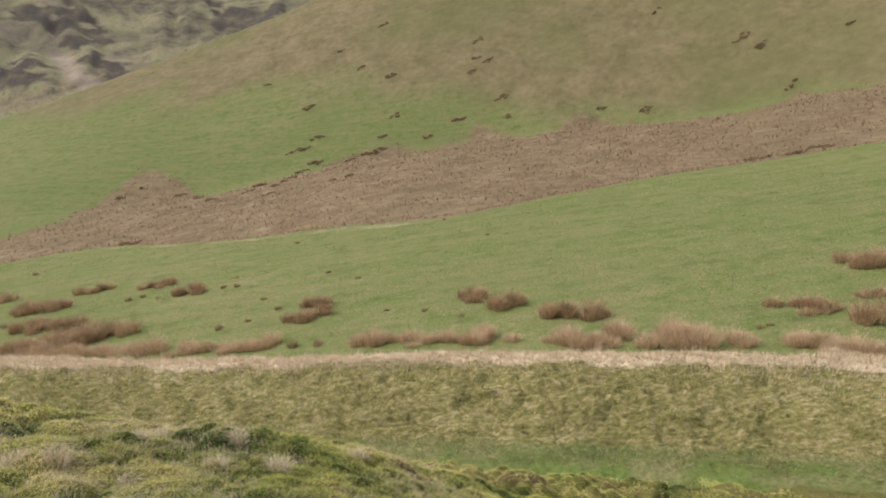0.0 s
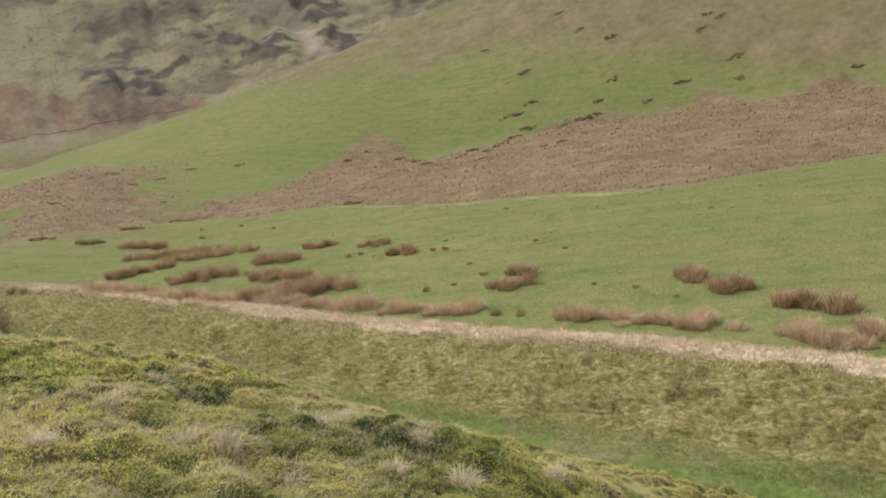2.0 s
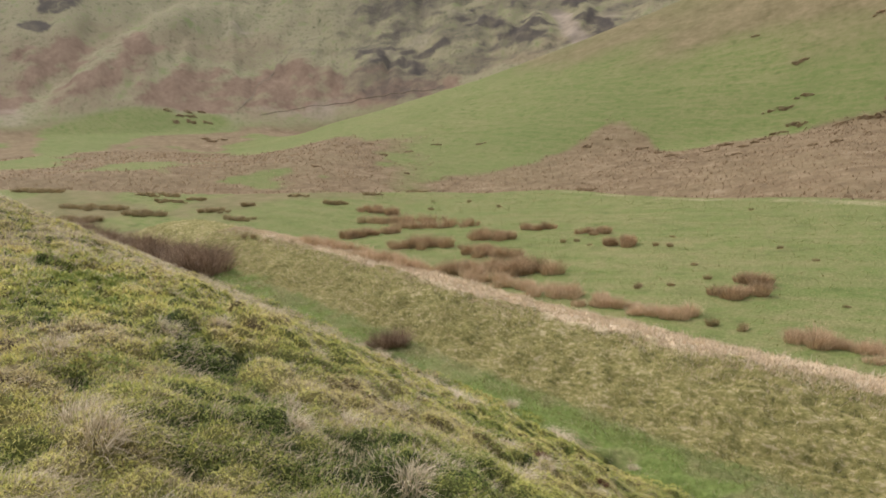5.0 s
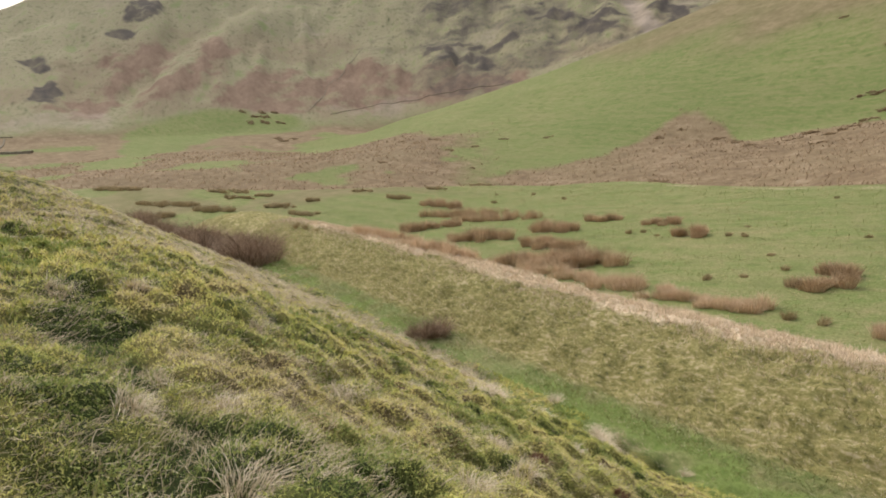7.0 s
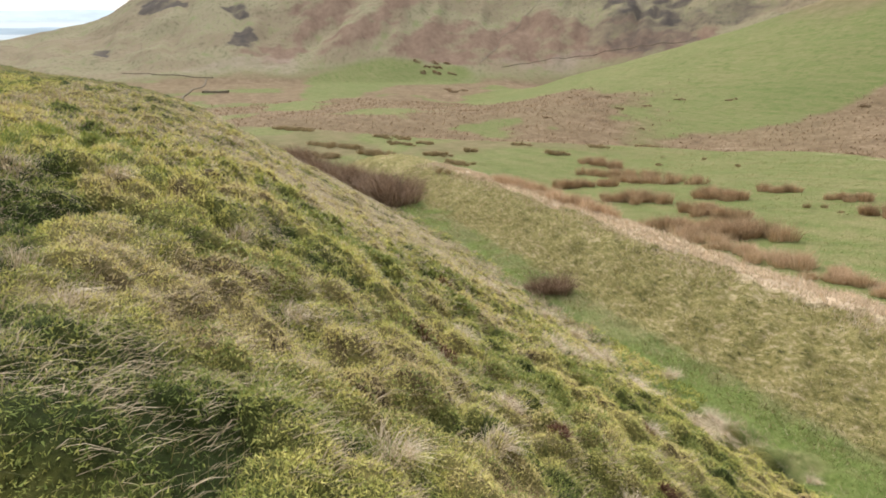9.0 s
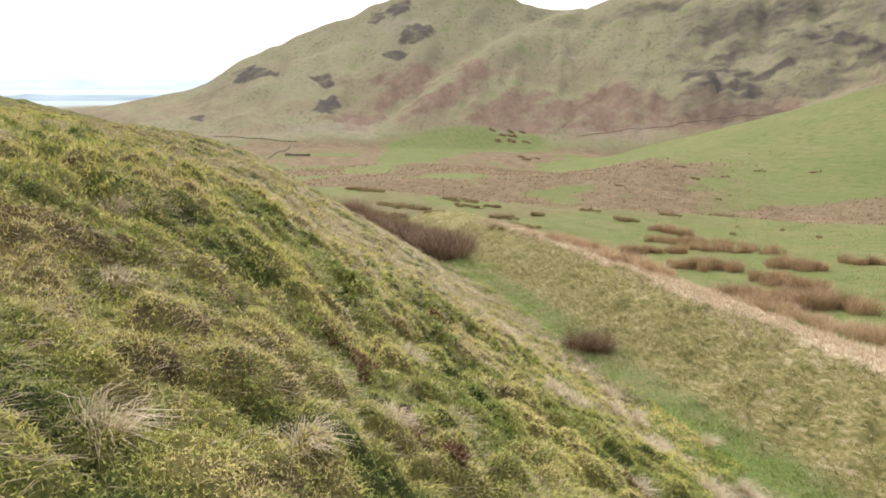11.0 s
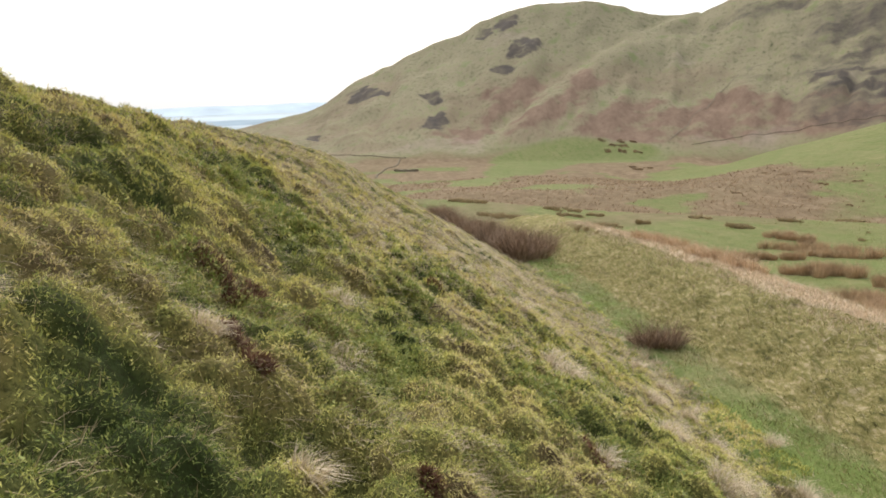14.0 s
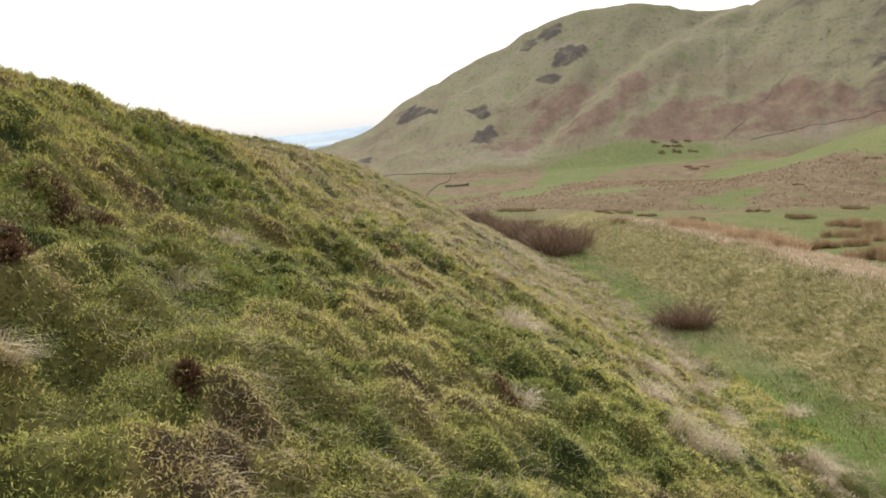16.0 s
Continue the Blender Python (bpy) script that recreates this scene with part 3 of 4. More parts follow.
BEARINGS = np.concatenate([np.arange(-40, 116, 0.31), np.arange(116, 320, 3.0)])
RADII = np.concatenate([[0.01], np.arange(0.05, 13, 0.05), 13 * np.exp(np.arange(0, math.log(60 / 13), 0.0085)), 60 * np.exp(np.arange(0.0085, math.log(300 / 60), 0.016)), 300 * np.exp(np.arange(0, math.log(640 / 300), 0.009)), 640 * np.exp(np.arange(0.01, math.log(4900 / 640), 0.03))])
SHEET = {}


def build_ground():
    bear, radii = BEARINGS, RADII
    rr, aa = np.meshgrid(radii, np.radians(bear), indexing="ij")
    x, y = CENTRE[0] - np.sin(aa) * rr, CENTRE[1] + np.cos(aa) * rr
    x, y = x.ravel(), y.ravel()
    z = height(x, y)
    SHEET["z"] = z.reshape(len(radii), len(bear))
    me = grid_mesh("ground", np.stack([x, y, z], -1), len(bear), len(radii), True)
    # bearings grow anticlockwise seen from above, radii outwards: turn the faces up
    me.flip_normals()
    if me.polygons[10].normal.z < 0:
        me.flip_normals()
    moss, lush, bank, pale, bracken, tan, heather, plain, moor, scree = (np.asarray(v, np.float32) for v in cover(x, y, z))
    bearing = polar(x, y)[1]
    tone = np.where((np.hypot(x, y) < 70) & (bearing > -42) & (bearing < 117), moss_tone(x, y), 0.5)
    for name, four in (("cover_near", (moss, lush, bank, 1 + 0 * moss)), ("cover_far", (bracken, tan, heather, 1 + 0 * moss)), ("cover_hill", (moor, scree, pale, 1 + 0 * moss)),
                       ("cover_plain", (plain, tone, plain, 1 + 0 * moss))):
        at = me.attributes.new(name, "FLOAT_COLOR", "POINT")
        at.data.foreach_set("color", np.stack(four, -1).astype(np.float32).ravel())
    me.materials.append(GRASSLAND)
    return tagged(new("ground", me), "rough moorland ground with pasture, bracken slopes and distant hills", "ground", kind="structure")



def surface(x, y):
    """Height of the built sheet itself, between its corners."""
    r, a = polar(np.asarray(x, float), np.asarray(y, float))
    a = np.where(a < -40, a + 360, a)
    i = np.clip(np.searchsorted(RADII, r) - 1, 0, len(RADII) - 2)
    j = np.clip(np.searchsorted(BEARINGS, a) - 1, 0, len(BEARINGS) - 2)
    u = np.clip((r - RADII[i]) / (RADII[i + 1] - RADII[i]), 0, 1)
    v = np.clip((a - BEARINGS[j]) / (BEARINGS[j + 1] - BEARINGS[j]), 0, 1)
    g = SHEET["z"]
    return (g[i, j] * (1 - v) + g[i, j + 1] * v) * (1 - u) + (g[i + 1, j] * (1 - v) + g[i + 1, j + 1] * v) * u


build_ground()

# ---- blades, leaves and fronds ----
rng = np.random.default_rng(4)


def tri_mesh(name, verts, tris, material):
    me = bpy.data.meshes.new(name)
    me.vertices.add(len(verts))
    me.vertices.foreach_set("co", np.ascontiguousarray(verts, np.float32).ravel())
    n = len(tris)
    me.loops.add(n * 3)
    me.loops.foreach_set("vertex_index", np.ascontiguousarray(tris, np.int32).ravel())
    me.polygons.add(n)
    me.polygons.foreach_set("loop_start", np.arange(n, dtype=np.int32) * 3)
    me.update(calc_edges=True)
    me.materials.append(material)
    return me


def on_ground(x, y, sink=0.01):
    return np.stack([x, y, surface(x, y) - sink], -1)


def slope_normal(x, y, d=0.07):
    nx = (surface(x - d, y) - surface(x + d, y)) / (2 * d)
    ny = (surface(x, y - d) - surface(x, y + d)) / (2 * d)
    n = np.stack([nx, ny, np.ones_like(nx)], -1)
    return n / np.linalg.norm(n, axis=1, keepdims=True)


def unit(v):
    return v / np.maximum(np.linalg.norm(v, axis=-1, keepdims=True), 1e-9)


def bent_blades(base, way, length, width, droop):
    """Blades of five corners each: rise along way, then bow over by droop."""
    n = len(base)
    turn = rng.uniform(0, 2 * np.pi, n)
    side = np.stack([np.cos(turn), np.sin(turn), 0 * turn], -1) * (width / 2)[:, None]
    out = unit(way * np.array([1, 1, 0]) + 1e-6)
    mid = base + way * (length * 0.55)[:, None]
    tip = base + way * (length * 0.95)[:, None] + out * (droop * length * 0.45)[:, None] - np.array([0, 0, 1]) * (droop * length * 0.3)[:, None]
    verts = np.stack([base - side, base + side, mid - side * 0.75, mid + side * 0.75, tip], 1).reshape(-1, 3)
    t = np.array([[0, 1, 2], [1, 3, 2], [2, 3, 4]])
    return verts, (t[None] + 5 * np.arange(n)[:, None, None]).reshape(-1, 3)


def spikes(base, way, length, width):
    """Blades of one triangle each."""
    n = len(base)
    turn = rng.uniform(0, 2 * np.pi, n)
    side = np.stack([np.cos(turn), np.sin(turn), 0 * turn], -1) * (width / 2)[:, None]
    verts = np.stack([base - side, base + side, base + way * length[:, None]], 1).reshape(-1, 3)
    return verts, np.arange(3 * n).reshape(-1, 3)


def stuff(name, verts, tris, material, label):
    return tagged(new(name, tri_mesh(name, verts, tris, material)), label, "vegetation", kind="stuff")


def slope_points(n, x0, x1, s0, s1, near=6.0):
    """Points on the slopes, by x and by distance s from the ditch, thicker towards the walked line."""
    got = []
    while sum(len(g) for g in got) < n:
        x = rng.uniform(x0, x1, n)
        s = rng.uniform(s0, s1, n)
        y = s + ditch_y(x)
        d = np.hypot(x - 0.1, np.maximum(np.abs(y - 7.5) - 3.5, 0))
        keep = rng.uniform(0, 1, n) < 1 / (1 + (d / near) ** 2)
        got.append(np.stack([x, y], -1)[keep])
    p = np.concatenate(got)[:n]
    return p[:, 0], p[:, 1]


def fronds(x, y, leaves, length, width, lift):
    """Sprigs of several leaves, splayed over the cushion."""
    n = len(x)
    nor = slope_normal(x, y)
    base = np.repeat(on_ground(x, y, 0.0) + nor * rng.uniform(-0.002, 0.016, n)[:, None], leaves, 0)
    r = rng.normal(0, 1, (n * leaves, 3))
    way = unit(np.repeat(nor, leaves, 0) * lift + unit(r) * 0.95)
    away = np.clip(np.hypot(x - 0.1, np.maximum(np.abs(y - 7.5) - 3.5, 0)) / 3.4, 0.85, 3.2)
    size = np.repeat(rng.uniform(0.65, 1.3, n) * away, leaves) * rng.uniform(0.7, 1.2, n * leaves)
    mid = base + rng.normal(0, 0.012, (n * leaves, 3))
    v, t = spikes(mid, way, length * size, width * size)
    return v, t


BILBERRY_BEDS = [(-4.2, 9.0, 0.35), (-6.7, 10.0, 0.4), (-2.7, 8.3, 0.35), (-6.8, 9.3, 0.3), (-6.6, 11.1, 0.3), (-5.2, 12.0, 0.35), (-3.9, 12.6, 0.4), (-3.8, 10.3, 0.3), (-4.1, 9.6, 0.25), (-2.9, 9.9, 0.25),
                 (-3.6, 9.0, 0.3), (-4.3, 12.3, 0.4), (-2.8, 10.6, 0.3), (-4.0, 7.8, 0.4), (-2.7, 7.4, 0.35), (-1.6, 8.3, 0.3), (-4.9, 11.8, 0.3), (-6.5, 6.8, 0.45), (-4.2, 10.2, 0.25), (-2.5, 6.0, 0.2),
                 (-4.3, 5.9, 0.35), (-3.1, 6.1, 0.2), (-7.9, 7.4, 0.5), (-1.3, 6.3, 0.2),
                 (-1.7, 11.2, 0.4), (-1.6, 10.5, 0.35), (-1.6, 12.0, 0.45), (-2.3, 12.5, 0.4)]


def line_gap(x, y):
    """Distance from the walked line along the crest."""
    return np.hypot(x - 0.1, np.maximum(np.abs(y - 7.5) - 3.5, 0))


def bed_weight(x, y):
    bed = np.zeros(len(x))
    for bx, by, rad in BILBERRY_BEDS:
        bed = np.maximum(bed, 1 - step(0.3, 1.05, np.hypot(x - bx, y - by) / rad + 1.6 * (fbm(x, y, 0.35, 117, 2) - 0.5)))
    return bed


def mound_cover():
    # sprigs thin out and grow with distance from the walked line
    got = []
    for x0, x1, y0, y1, n in ((-3, 3.2, 3.6, 14, 440000), (-7, -3, 3.6, 16, 300000), (-16, -7, 4, 18.5, 300000), (-32, -16, 5, 24, 140000), (3.2, 5.5, 4, 13, 20000)):
        px, py = rng.uniform(x0, x1, n), rng.uniform(y0, y1, n)
        dens = 5700 * (2.4 / np.clip(line_gap(px, py), 2.4, 60)) ** 1.45 * np.where(px > 0.6, 0.5, 1)
        keep = (rng.uniform(0, 1, n) < dens / (n / ((x1 - x0) * (y1 - y0)))) & (py - ditch_y(px) < -0.7)
        got.append(np.stack([px[keep], py[keep]], -1))
    x, y = np.concatenate(got).T
    m = fbm(x, y, 0.9, 101, 3)
    dome = cushions(0.8 * x + 0.25 * y, y, 0.44, 201)[0]
    knob = cushions(x + 0.12 * (vnoise(x, y, 0.3, 43) - 0.5), y + 0.12 * (vnoise(x, y, 0.3, 47) - 0.5), 0.25, 211)[0]
    foot = step(-3.4, -1.8, y - ditch_y(x)) * step(0.50, 0.58, fbm(x, y, 1.2, 107, 3))
    a = rng.uniform(0, 1, len(x)) < (1 - 0.6 * foot) * (1 - 0.35 * bed_weight(x, y)) * (0.25 + 0.75 * step(0.1, 0.5, np.maximum(dome, knob))) * (0.7 + 0.3 * step(0.35, 0.5, m))
    v, t = fronds(x[a], y[a], 3, 0.023, 0.0072, 0.35)
    moss = stuff("moss", v, t, MOSS, "yellow-green feathery moss covering the steep bank")
    tone = moss_tone(x[a], y[a])
    at = moss.data.attributes.new("tone", "FLOAT", "POINT")
    at.data.foreach_set("value", np.repeat(tone, 9).astype(np.float32))
    x, y = [rng.uniform(-9, 0.8, 70000)], [rng.uniform(4.0, 15, 70000)]
    for bx, by, rad in BILBERRY_BEDS:
        n = int(15000 * rad * rad)
        x.append(rng.uniform(bx - 1.4 * rad, bx + 1.4 * rad, n))
        y.append(rng.uniform(by - 1.4 * rad, by + 1.4 * rad, n))
    x, y = np.concatenate(x), np.concatenate(y)
    ok = y - ditch_y(x) < -1.2
    x, y = x[ok], y[ok]
    m = fbm(x, y, 1.3, 103, 3)
    a = (m > 0.66) & (rng.uniform(0, 1, len(x)) < 0.5) | (rng.uniform(0, 1, len(x)) < 0.06) | (bed_weight(x, y) > rng.uniform(0.15, 1.3, len(x)))
    v, t = fronds(x[a], y[a], 5, 0.020, 0.011, 0.8)
    stuff("bilberry", v, t, BILBERRY, "dark green low bilberry leaves among moss")
    # bent grass in loose tufts, combed down the slope
    cx, cy = slope_points(34000, -30, 0.5, -13.5, -0.8, 11.0)
    s = cy - ditch_y(cx)
    m = fbm(cx, cy, 1.2, 107, 3)
    low = step(-3.6, -2.0, s) * (1 - step(-1.4, -0.7, s))
    keep = rng.uniform(0, 1, len(cx)) < np.clip(0.9 * (1 - step(0.9, 2.6, np.hypot((cx + 3.6) / 1.9, cy - 5.8))) * step(0.36, 0.5, m) + 0.6 * step(0.50, 0.62, m) + 1.2 * low * step(0.50, 0.58, m) + 0.10 + 0.7 * step(-3.5, -8, cx) * step(0.36, 0.52, fbm(cx, cy, 0.7, 109, 3)), 0, 1)
    cx, cy = cx[keep], cy[keep]
    k = 10
    nor = np.repeat(slope_normal(cx, cy, 0.3), k, 0)
    bx, by = np.repeat(cx, k) + rng.normal(0, 0.06, len(cx) * k), np.repeat(cy, k) + rng.normal(0, 0.06, len(cx) * k)
    down = nor * np.array([1, 1, 0]) + np.array([-0.05, 0.15, 0])
    way = unit(np.array([0, 0, 0.3]) + down * 1.4 + rng.normal(0, 0.3, (len(bx), 3)))
    v, t = bent_blades(on_ground(bx, by), way, rng.uniform(0.05, 0.14, len(bx)) * np.clip(np.abs(bx) / 8, 0.9, 1.9), rng.uniform(0.003, 0.006, len(bx)) * np.clip(np.abs(bx) / 4, 1, 3), rng.uniform(0.4, 1.2, len(bx)))
    stuff("bent_grass", v, t, BENT, "dry straw-coloured grass combed down the steep bank")
    # olive grass threads between the cushions
    x, y = slope_points(60000, -20, 0.5, -13.5, -0.8, 4.5)
    nor = slope_normal(x, y)
    way = unit(nor * 0.6 + np.array([0, 0.12, 0.0]) + rng.normal(0, 0.5, (len(x), 3)))
    v, t = spikes(on_ground(x, y), way, rng.uniform(0.04, 0.12, len(x)), rng.uniform(0.003, 0.006, len(x)))
    stuff("fine_grass", v, t, MEADOW, "fine olive and straw grass blades between moss cushions")


def bank_cover():
    n = 250000
    x, s = rng.uniform(-34, 17, n), rng.uniform(-0.6, 6.0, n)
    y = ditch_y(x) + s
    keep = rng.uniform(0, 1, n) < 0.35 + 0.65 * step(0.3, 0.65, fbm(x, y, 0.8, 113, 3))
    x, y = x[keep], y[keep]
    way = unit(np.array([-0.12, -0.55, 0.28]) + rng.normal(0, 0.5, (len(x), 3)))
    v, t = spikes(on_ground(x, y), way, rng.uniform(0.07, 0.21, len(x)), rng.uniform(0.008, 0.016, len(x)))
    stuff("bank_grass", v, t, BANK, "coarse olive and straw grass on the outer bank")
    n = 52000
    x, s = rng.uniform(-34, 17, n), rng.normal(4.6, 0.75, n)
    x, y = x, ditch_y(x) + s + 1.1 * (fbm(x, 0 * x, 3.0, 115, 3) - 0.5)
    way = unit(np.array([0.1, 0.1, 0.75]) + rng.normal(0, 0.4, (n, 3)))
    v, t = spikes(on_ground(x, y), way, rng.uniform(0.08, 0.24, n), rng.uniform(0.014, 0.028, n))
    stuff("crest_grass", v, t, BLOND, "pale blond dead grass along the bank crest")
    n = 60000
    x, s = rng.uniform(-34, 12, n), rng.normal(-0.15, 0.5, n)
    y = ditch_y(x) + s
    keep = rng.uniform(0, 1, n) < 0.15 + 0.85 * step(0.40, 0.58, fbm(x, y, 1.6, 75, 3))
    x, y = x[keep], y[keep]
    way = unit(np.array([0, 0, 0.8]) + rng.normal(0, 0.5, (len(x), 3)))
    v, t = spikes(on_ground(x, y), way, rng.uniform(0.03, 0.07, len(x)), rng.uniform(0.008, 0.015, len(x)))
    stuff("ditch_grass", v, t, DITCH, "short bright green grass in the ditch bottom")
    n = 120000
    x, s = rng.uniform(-70, 34, n), 7 + 52 * rng.uniform(0, 1, n) ** 1.6
    y = ditch_y(x) + s
    r, a = polar(x, y)
    keep = (r < edge_r(np.clip(a, -60, 130)) - 1) & (rng.uniform(0, 1, n) < 0.3 + 0.7 * step(0.4, 0.6, fbm(x * 0.35, y, 1.3, 119, 3)))
    x, y, s = x[keep], y[keep], s[keep]
    way = unit(np.array([0.1, 0, 0.8]) + rng.normal(0, 0.45, (len(x), 3)))
    v, t = spikes(on_ground(x, y), way, rng.uniform(0.04, 0.11, len(x)), rng.uniform(0.03, 0.07, len(x)) * (0.6 + s / 45))
    stuff("pasture_grass", v, t, SWARD, "short grazed green pasture grass with straw tufts")


def bracken_cover():
    n = 170000
    a = rng.uniform(-38, 78, n)
    r = rng.uniform(62, 250, n)
    x, y = CENTRE[0] - np.sin(np.radians(a)) * r, CENTRE[1] + np.cos(np.radians(a)) * r
    keep = rng.uniform(0, 1, n) < cover(x, y, height(x, y, False))[4] * (0.35 + 0.65 * step(0.35, 0.6, fbm(x, y, 5, 131, 3)))
    x, y, r = x[keep], y[keep], r[keep]
    way = unit(np.array([0, 0, 0.4]) + rng.normal(0, 0.5, (len(x), 3)))
    v, t = spikes(on_ground(x, y, 0.1), way, rng.uniform(0.25, 0.65, len(x)), rng.uniform(0.2, 0.45, len(x)) * r / 130)
    stuff("bracken", v, t, BRACKEN, "dead brown bracken covering the lower hillside")


mound_cover()
bank_cover()
bracken_cover()

# ---- rushes: x, y, half length, half depth, height, bearing of the view across it ----


def rush_patch(name, x, y, la, lb, h, turn, material, density=260, spread=0.32, width=0.014, cap=3200, least=1):
    """A clump: an empty at its foot with every tuft as a part."""
    n = int(min(cap, 60 + density * 4 * la * lb))
    tufts = int(min(30, max(least, 4 * la * lb + 2.4 * la))) if la > 0.5 else 1
    c, s = math.cos(radians(turn)), math.sin(radians(turn))
    z0 = float(surface(np.array([x]), np.array([y]))[0])
    thing = new(name)
    thing.location = (x, y, z0)
    size = 0.45 * lb + 0.04 if tufts == 1 else min(0.40, 0.40 * math.sqrt(4 * la * lb / tufts) + 0.05)
    for k in range(tufts):
        q, w = math.sqrt(rng.uniform(0, 1)) * rng.uniform(0.75, 1.15) * (1 if tufts > 1 else 0), rng.uniform(0, 2 * math.pi)
        u, v = la * q * math.cos(w), lb * q * math.sin(w)
        m = max(24, n // tufts)
        disc, way_round = np.sqrt(rng.uniform(0, 1, m)), rng.uniform(0, 2 * np.pi, m)
        bu, bv = 1.1 * size * disc * np.cos(way_round), 0.9 * size * disc * np.sin(way_round)
        bx, by = x + (u + bu) * c - (v + bv) * s, y + (u + bu) * s + (v + bv) * c
        out = np.stack([bu * c - bv * s, bu * s + bv * c, 0 * bu], -1) / max(size, 0.05)
        way = unit(np.array([0, 0, 1.0]) + out * 0.3 * (spread / 0.32) + rng.normal(0, spread * 0.5, (m, 3)) * np.array([1, 1, 0.2]))
        tall = h * rng.uniform(0.55, 1.25) * rng.uniform(0.6, 1.05, m) * (1 - 0.25 * np.clip((bu * bu + bv * bv) / (size * size), 0, 1))
        verts, tris = bent_blades(on_ground(bx, by, 0.05), way, tall, width * rng.uniform(0.7, 1.3, m), rng.uniform(0.1, 0.6, m))
        tuft = new("tuft", tri_mesh("tuft", verts - np.array([x, y, z0]), tris, material))
        tuft.parent = thing
    return thing


def strip(row):
    """A clump that lies across the fall of the field: x, y, half length, height, bearing."""
    x, y, la, h, bearing = row
    return x, y, 1.15 * la, 0.45 + 0.2 * la, min(1.35, 1.0 * h + 0.18), 0.8 * bearing - 30


FIELD_RUSHES = [(-58.1, 66.2, 3.2, 1.2, 44), (-49.3, 60.3, 5.1, 1.2, 42), (-42.6, 57.5, 4.2, 1.02, 39), (-30.7, 50.9, 2.6, 1.2, 34), (-28.9, 55.7, 1.4, 0.8, 30), (-47.5, 51.2, 1.8, 1.2, 46), (-46.2, 53.5, 2.4, 0.91, 44),
                (-35.5, 47.1, 3.0, 1.18, 41), (-26.7, 44.7, 2.5, 0.97, 34), (-22.8, 40.9, 3.4, 1.17, 33), (-23.8, 39.2, 2.7, 1.15, 35), (-22.9, 53.4, 1.2, 0.62, 26), (-18.5, 49.2, 1.5, 0.82, 23),
                (-7.5, 37.2, 1.3, 0.7, 14), (-6.7, 39.3, 1.3, 0.79, 11)]
FIELD_EAST = [(1.5, 36.0, 1.1, 0.79, -3), (3.3, 34.0, 1.3, 0.82, -6), (6.1, 30.4, 1.4, 0.95, -14), (15.0, 26.5, 1.5, 0.51, -35), (16.2, 24.9, 0.8, 0.9, -40), (19.9, 31.3, 1.1, 0.93, -38), (17.9, 26.5, 0.7, 0.53, -40)]
CREST_RUSHES = [(-27.2, 28.0, 0.8, 0.44, 51), (-24.6, 27.4, 1.7, 0.57, 48), (-19.9, 26.1, 1.5, 0.65, 44), (-26.2, 38.9, 2.0, 0.84, 38), (-21.5, 37.0, 1.6, 0.86, 34), (-17.3, 35.7, 1.9, 0.91, 30), (-13.2, 34.5, 1.3, 0.58, 25),
                (-10.1, 33.5, 1.2, 0.65, 20), (-3.3, 31.4, 0.9, 0.68, 8), (-1.1, 30.4, 1.3, 0.54, 3), (1.8, 29.3, 1.1, 0.65, -4), (4.9, 28.1, 0.5, 0.53, -12), (6.3, 26.8, 1.2, 0.63, -16), (8.3, 26.0, 1.4, 0.75, -22),
                (10.4, 25.3, 1.2, 0.95, -28), (12.5, 23.6, 0.4, 0.63, -34), (13.5, 22.7, 0.8, 0.74, -38), (14.3, 21.9, 0.9, 0.84, -41)]
FAR_RUSHES = [(-95.6, 58.2, 3.5, 0.55, 61), (-89.5, 56.1, 2.6, 0.45, 61), (-87.6, 59.2, 1.7, 0.52, 59), (-77.4, 55.2, 2.0, 0.67, 57), (-70.2, 53.8, 2.2, 0.5, 56), (-77.4, 60.4, 1.5, 0.69, 55), (-77.1, 69.0, 1.3, 0.43, 51),
              (-67.4, 67.5, 2.0, 0.67, 47), (-68.6, 75.8, 1.7, 0.43, 44), (-92.8, 47.7, 5.2, 0.9, 66), (-83.9, 48.8, 3.2, 0.9, 63), (-86.7, 42.0, 3.2, 0.9, 67), (-65.6, 82.6, 1.7, 0.59, 40), (-116, 49.4, 4.1, 0.8, 69)]
